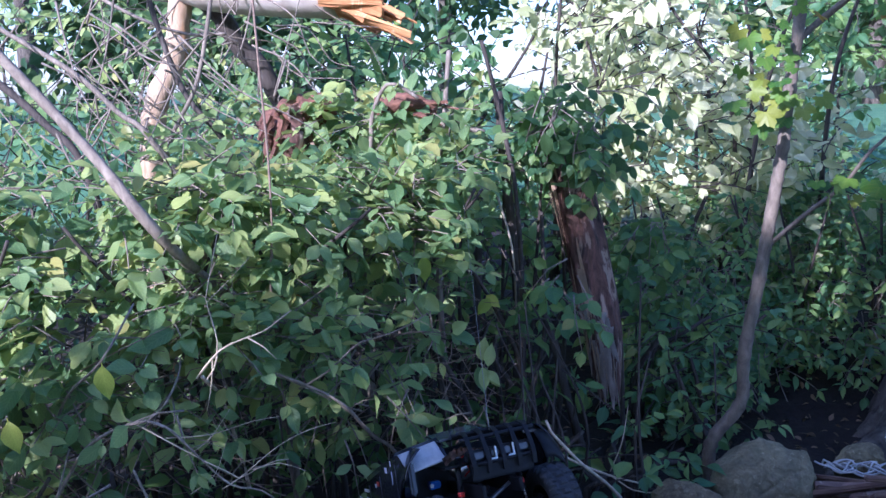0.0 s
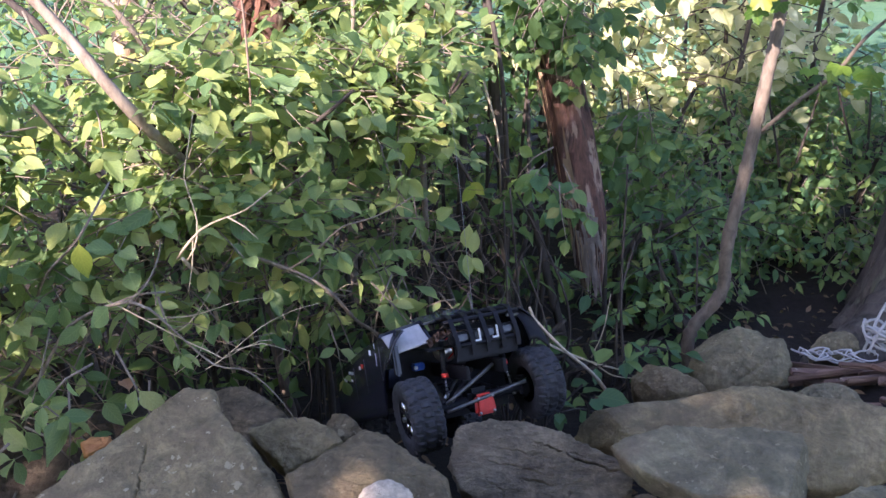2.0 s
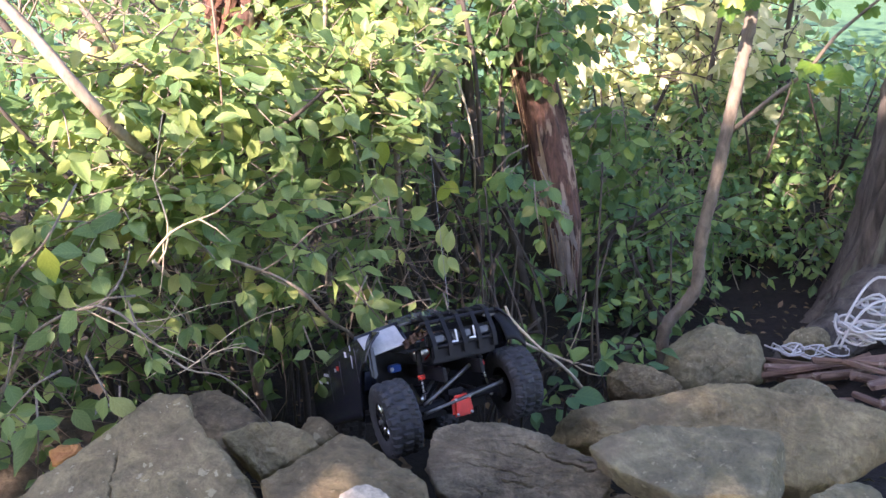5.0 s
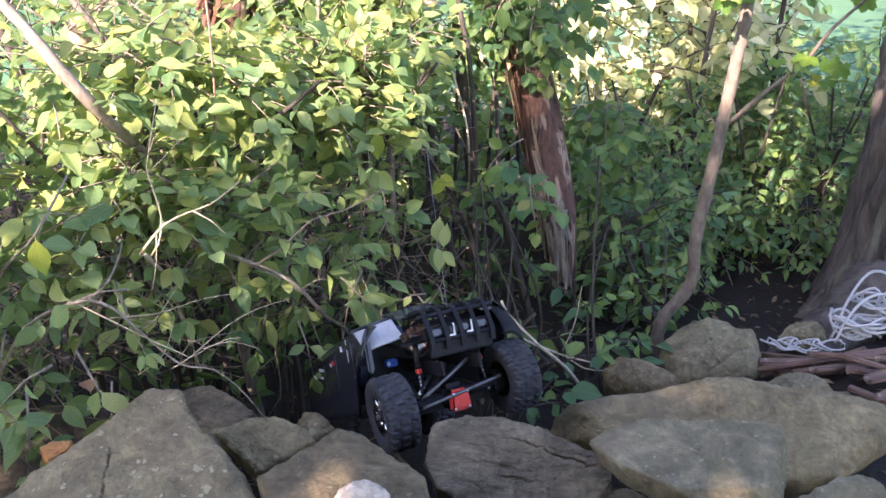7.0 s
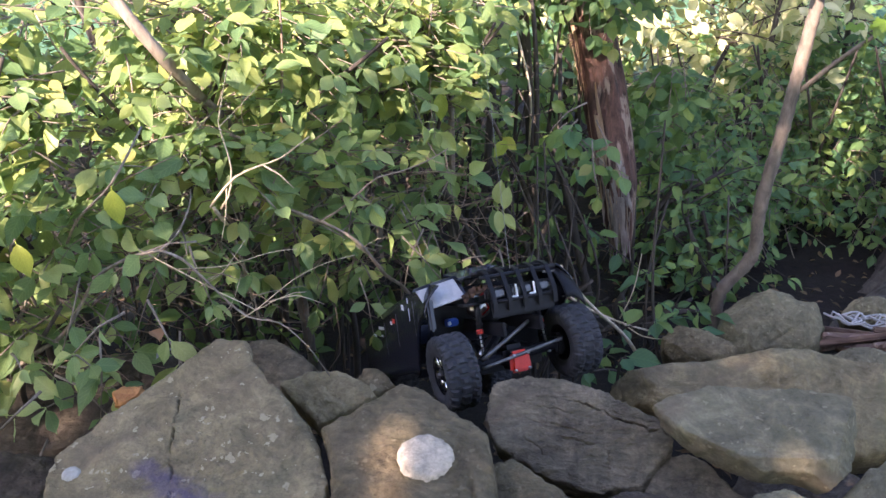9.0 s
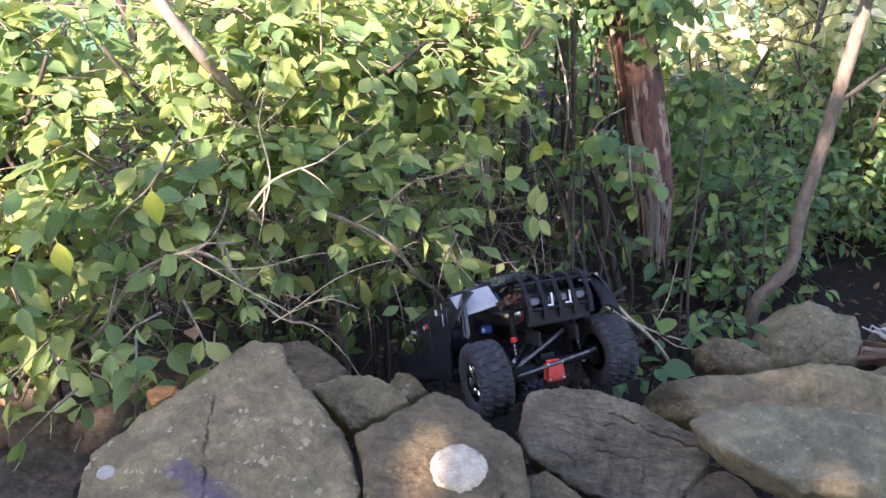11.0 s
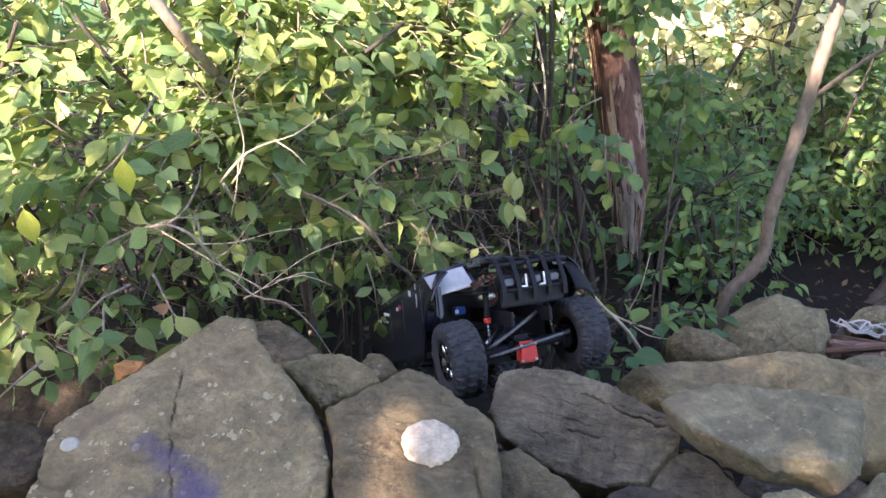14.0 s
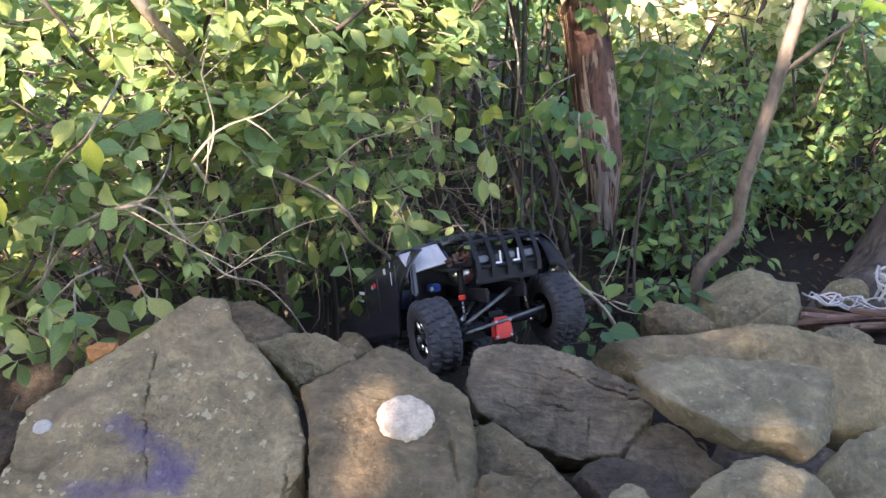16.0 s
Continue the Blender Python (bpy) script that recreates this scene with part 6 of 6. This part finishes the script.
    for sx in (-1, 1):
        part("headlight", mesh_from("headlight", *lathe([(0.010, 0), (0.010, 0.006), (0.0001, 0.008)], 20)), CHROME, shell).matrix_basis = pose(sx * 0.06, 0.392, -0.02, 0, 0, 90)
    # sticker bars along the flank
    for y, down, w, h, mat in ((0.085, 0.012, 0.003, 0.012, WHITE), (0.085, 0.034, 0.003, 0.028, WHITE), (0.112, 0.016, 0.012, 0.012, WHITE), (0.165, 0.026, 0.014, 0.010, RED), (0.178, 0.026, 0.010, 0.008, WHITE), (0.235, 0.022, 0.034, 0.007, WHITE), (0.24, 0.034, 0.030, 0.005, WHITE), (0.275, 0.026, 0.022, 0.008, WHITE)):
        part("sticker", box((0.0012, w * 0.75, h * 0.75), (-0.1305, y, shell_top(y) - down), 0.0003), mat, shell)

    # bed cage with cross straps, lamp bar and tailgate
    cage = part("bed_cage", tube("bed_cage", [(-0.022, 0.085, 0.132), (0.114, 0.085, 0.132)], 0.0034, 0.0034, 8, 0.02), MATTE, car)
    part("cage_bar", tube("cage_bar", [(-0.044, -0.022, 0.136), (0.086, -0.022, 0.136)], 0.0036, 0.0036, 8, 0.02), MATTE, cage)
    part("cage_bar", tube("cage_bar", [(-0.034, 0.03, 0.140), (0.100, 0.03, 0.140)], 0.0036, 0.0036, 8, 0.02), MATTE, cage)
    part("cage_bar", tube("cage_bar", [(-0.034, -0.034, 0.098), (0.070, -0.034, 0.098)], 0.0032, 0.0032, 8, 0.02), MATTE, cage)
    cage.matrix_basis = pose(-0.006, 0, -0.008)
    for x in (-0.034, -0.008, 0.018, 0.044, 0.070):
        part("strap", strap_mesh(x), MATTE, cage)
    part("fender", fender_mesh(), MATTE, car, "curled black rear wing")
    part("tailgate", box((0.112, 0.006, 0.030), (0.012, -0.028, 0.079), 0.003), MATTE, car)
    bar = part("lamp_bar", box((0.118, 0.010, 0.018), (0.012, -0.024, 0.102), 0.003), MATTE, car)
    for x in (-0.024, 0.013, 0.050):
        part("tail_lamp", box((0.033, 0.004, 0.010), (x, -0.0300, 0.102), 0.0015), LAMP_GLASS, bar, "smoky grey lamp lens")
    for x in (0.002, 0.033):
        br = part("lamp_bracket", box((0.0022, 0.004, 0.019), (x, -0.0345, 0.102), 0.0006), WHITE, bar, "bright metal bracket")
        part("bracket_foot", box((0.011, 0.004, 0.0030), (x - 0.004, -0.0345, 0.0935), 0.0006), WHITE, br)


def shell_top(y):
    return 0.126 - 0.085 * max(0, (y - 0.055) / 0.30)


def body_flank(side):
    """One flank of the shell: a thick bowed sheet with the rear wheel arch cut into its lower edge."""
    n, m, verts = 60, 10, []
    for i in range(n + 1):
        y = 0.010 + 0.390 * i / n
        low = -0.012 - 0.055 * max(0.0, y - 0.1) / 0.3
        for c in (0.0,):
            d = abs(y - c)
            if d < 0.064:
                low = max(low, 0.012 + math.sqrt(max(0, 0.064 ** 2 - d * d)) * 1.15)
        top = shell_top(y)
        for j in range(m + 1):
            t = j / m
            z = low + (top - low) * t
            flare = 0.006 * math.exp(-((z - low) / 0.012) ** 2)
            x = 0.126 + flare - 0.012 * max(0, (z - 0.085) / 0.03) ** 2 + 0.003 * math.sin(math.pi * t)
            x -= 0.03 * max(0, (y - 0.33) / 0.07) ** 2
            verts.append((side * x, y, z))
    i, j = np.meshgrid(np.arange(n), np.arange(m), indexing="ij")
    a = i * (m + 1) + j
    me = mesh_from("body", verts, np.stack([a, a + 1, a + m + 2, a + m + 1], -1).reshape(-1, 4))
    bm = bmesh.new()
    bm.from_mesh(me)
    bmesh.ops.solidify(bm, geom=bm.faces[:], thickness=0.002 * side)
    bpy.data.meshes.remove(me)
    return bm


def strap_mesh(x):
    """A flat strap that runs over the cage and down its back."""
    line = [(x + 0.03, 0.088, 0.132), (x + 0.016, 0.03, 0.144), (x + 0.004, -0.016, 0.141), (x, -0.027, 0.136), (x + 0.002, -0.037, 0.104), (x + 0.002, -0.036, 0.082)]
    c = curve_points(line, 0.006)
    verts = []
    for k, p in enumerate(c):
        d = np.gradient(c, axis=0)[k]
        nrm = unit(np.cross(d, (1, 0, 0)))
        for sx, sn in ((-1, -1), (1, -1), (1, 1), (-1, 1)):
            verts.append(p + np.array([sx * 0.0036, 0, 0]) + nrm * sn * 0.0012)
    n = len(c)
    faces = [(i * 4 + j, i * 4 + (j + 1) % 4, (i + 1) * 4 + (j + 1) % 4, (i + 1) * 4 + j) for i in range(n - 1) for j in range(4)]
    return mesh_from("strap", verts, faces + [(0, 1, 2, 3), tuple((n - 1) * 4 + k for k in (3, 2, 1, 0))], smooth=False)


def fender_mesh():
    """The curved right rear wing that stands out beyond the cage."""
    verts, n, m = [], 16, 8
    for i in range(n + 1):
        a = math.pi * (0.05 + 0.75 * i / n)
        for j in range(m + 1):
            t = j / m
            verts.append((0.098 + 0.034 * t, 0.055 - 0.080 * math.cos(a) * 0.9, 0.064 + 0.062 * math.sin(a) + 0.012 * t - 0.03 * t * t))
    i, j = np.meshgrid(np.arange(n), np.arange(m), indexing="ij")
    a = i * (m + 1) + j
    me = mesh_from("fender", verts, np.stack([a, a + 1, a + m + 2, a + m + 1], -1).reshape(-1, 4))
    bm = bmesh.new()
    bm.from_mesh(me)
    bmesh.ops.solidify(bm, geom=bm.faces[:], thickness=0.002)
    bpy.data.meshes.remove(me)
    return bm


CAR_AT = Matrix.Translation((0.164, 1.310, 0.648)) @ pose(0, 0, 0, 0, 0, 31) @ pose(0, 0, 0, -20, 0, 0)
rc_truck(CAR_AT)
hitch = CAR_AT @ Vector((0.006, -0.016, 0.135))
winch = part("winch_line", tube("winch_line", [tuple(hitch), (0.06, 1.95, 1.115), (-0.044, 2.50, 1.45), (-0.05, 2.55, 1.60)], 0.0004, 0.0004, 5, 0.05), LINE)
tagged(winch, "thin grey winch line from truck to the log", "line")


# ---------------------------------------------------------------- rope, bark and litter
def rope_pile():
    root = thing("rope", "tangled white nylon rope lying on bark at the tree", "rope")
    local = np.random.default_rng(71)
    for c, n, r, h in (((1.09, 2.00, 0.445), 8, 0.060, 0.07), ((1.17, 2.03, 0.47), 6, 0.065, 0.10)):
        pts = []
        for k in range(n * 9):
            a = k * 0.7
            rr = r * (0.75 + 0.35 * math.sin(k * 0.37) + local.normal(0, 0.06))
            pts.append((c[0] + rr * 1.1 * math.cos(a) + local.normal(0, 0.006), c[1] + rr * 0.5 * math.sin(a), c[2] + h * abs(math.sin(k * 0.21)) * local.uniform(0.4, 1.0)))
        part("coil", tube("coil", pts, 0.0034, 0.0034, 7, 0.012), ROPE, root)
    for c, turns, r in (((0.905, 1.975, 0.438), 3, 0.030), ((0.955, 1.985, 0.430), 3, 0.034), ((1.01, 1.98, 0.432), 2, 0.030)):
        pts = [(c[0] + r * (1.2 + 0.5 * math.sin(k * 0.9)) * math.cos(k * 0.62), c[1] + 0.6 * r * math.sin(k * 0.62), c[2] + 0.010 * math.sin(k * 1.3) + local.uniform(0, 0.006)) for k in range(turns * 10)]
        part("loop", tube("loop", pts, 0.0022, 0.0022, 6, 0.010), ROPE, root)
    part("strand", tube("strand", [(1.028, 2.0, 0.441), (1.037, 2.0, 0.47), (1.058, 2.01, 0.53), (1.098, 2.03, 0.585), (1.132, 2.03, 0.60), (1.19, 2.03, 0.57), (1.25, 2.02, 0.52)], 0.0034, 0.0034, 7, 0.012), ROPE, root)
    part("strand", tube("strand", [(1.03, 1.98, 0.44), (1.05, 1.98, 0.50), (1.10, 2.0, 0.545), (1.16, 2.0, 0.55), (1.24, 2.0, 0.50)], 0.0034, 0.0034, 7, 0.012), ROPE, root)


rope_pile()


def bark_pieces():
    local = random.Random(73)
    for k in range(46):
        ln, w = local.uniform(0.05, 0.20), local.uniform(0.012, 0.035)
        bm = box((ln, w, 0.010), (0, 0, 0), 0.002)
        bmesh.ops.subdivide_edges(bm, edges=bm.edges[:], cuts=1, use_grid_fill=True)
        for v in bm.verts:
            v.co.z += 4 * v.co.y ** 2 / max(w, 0.01) * 0.3
            v.co += 0.004 * noise.noise_vector(v.co * 30 + Vector((k, 0, 0)))
            v.co.y *= 1 - 0.5 * abs(v.co.x / ln) * local.uniform(0.6, 1.2)
        x, y = local.uniform(0.88, 1.40), local.uniform(1.68, 2.0)
        ob = part("bark_piece", bm, CHIP)
        ob.matrix_world = pose(x, y, ground_height(x, y) + 0.012 + 0.035 * local.random(), local.uniform(-18, 18), local.uniform(-14, 14), local.uniform(-35, 35))
        tagged(ob, "curled piece of reddish brown bark on the ground", "bark", "bark pieces")


bark_pieces()


def litter():
    local = np.random.default_rng(75)
    n = 2600
    x, y = local.uniform(-1.1, 1.9, n), local.uniform(0.5, 3.0, n)
    z = np.array([ground_height(a, b) for a, b in zip(x, y)]) + local.uniform(0.004, 0.02, n)
    frames, places = leaf_frames(np.stack([x, y, z], 1), local.normal(0, 1, (n, 3)) * (1, 1, 0.25), local.normal(0, 0.35, (n, 3)) + (0, 0, 1), local.uniform(0.018, 0.038, n))
    ob = part("leaf_litter", leaf_mass("leaf_litter", frames, places, OVATE, 76), LEAF_DEAD, None, kind="stuff")
    tagged(ob, "brown dead leaves scattered over the soil", "leaf litter")
    for p, turn, s in (((-0.362, 1.215, 0.690), 40, 0.040), ((-0.385, 1.10, 0.650), -30, 0.034)):
        one = part("dead_leaf", leaf_one(), LEAF_DEAD_ONE)
        one.matrix_world = pose(*p, 22, 8, turn) @ Matrix.Diagonal((s, s, s, 1))
        tagged(one, "curled rusty brown dead leaf on the stones", "leaf", "dead leaves")
    grey = part("dry_leaf", leaf_one(), LEAF_GREY)
    grey.matrix_world = pose(-0.352, 1.172, 0.684, 40, 10, -60) @ Matrix.Diagonal((0.032, 0.032, 0.032, 1))
    tagged(grey, "curled silvery grey dry leaf on the stones", "leaf", "dead leaves")
    wood = part("rotten_wood", rock_mesh((0.026, 0.018, 0.014, 0.012, 0.014, 0.020, 0.026, 0.016, 0.013, 0.016), 0.024, 33, rough=1.6, around=70, down=32), WOOD_ORANGE)
    wood.matrix_world = pose(-0.368, 1.118, 0.658, 30, 0, 20)
    tagged(wood, "crumbling orange rotten wood lump behind the slab", "wood")
    red = part("red_leaf", leaf_one(), LEAF_RED)
    red.matrix_world = pose(-0.225, 1.62, 0.905, 60, 0, 60) @ Matrix.Diagonal((0.035, 0.035, 0.035, 1))
    tagged(red, "small bright red leaf caught in the dogwood", "leaf")


    for k in range(9):
        one = part("dead_leaf", leaf_one(), LEAF_DEAD_ONE)
        size = local.uniform(0.016, 0.028)
        one.matrix_world = pose(0.436 + 0.011 * k, 1.112 + 0.006 * math.sin(5 * k), 0.598 + 0.003 * math.sin(3 * k), local.uniform(-10, 45), local.uniform(-35, 35), local.uniform(-180, 180)) @ Matrix.Diagonal((size, size, size, 1))
        tagged(one, "curled dark brown dead leaf caught under the flat stone", "leaf", "dead leaves")


def broad_plant(at):
    """A low plant with a few broad leaves beside the truck."""
    root = thing("broad_leaf_plant", "low plant with broad dark green leaves beside the truck", "plant")
    x, y, z = at
    for k, (dx, dy, dz, ln) in enumerate(((0.055, -0.02, 0.002, 0.072), (0.025, -0.05, -0.010, 0.045))):
        tip = Vector((dx, dy, dz))
        part("stalk", tube("stalk", [(x, y, z - 0.10), (x + dx * 0.15, y + dy * 0.15, z - 0.01), (x + dx * 0.3, y + dy * 0.3, z + 0.01)], 0.0025, 0.0018, 6, 0.02), STEM_DARK, root)
        frames, places = leaf_frames(np.array([(x + dx * 0.25, y + dy * 0.25, z + 0.008)]), np.array([tip]), np.array([(0.1, -0.55, 0.8)]), np.array([ln]))
        leaf_parts(root, frames, places, [leaf_template(0.62, 0.10, 0.22, 0.1 * (k - 1))], LEAF_COOL_ONE, seed=k)


def leaf_one():
    tv, tf, tu = leaf_template(0.6, 0.3, 0.6, 0.4)
    return mesh_from("leaf", tv, tf, True, tu)


litter()
broad_plant((0.362, 1.66, 0.472))
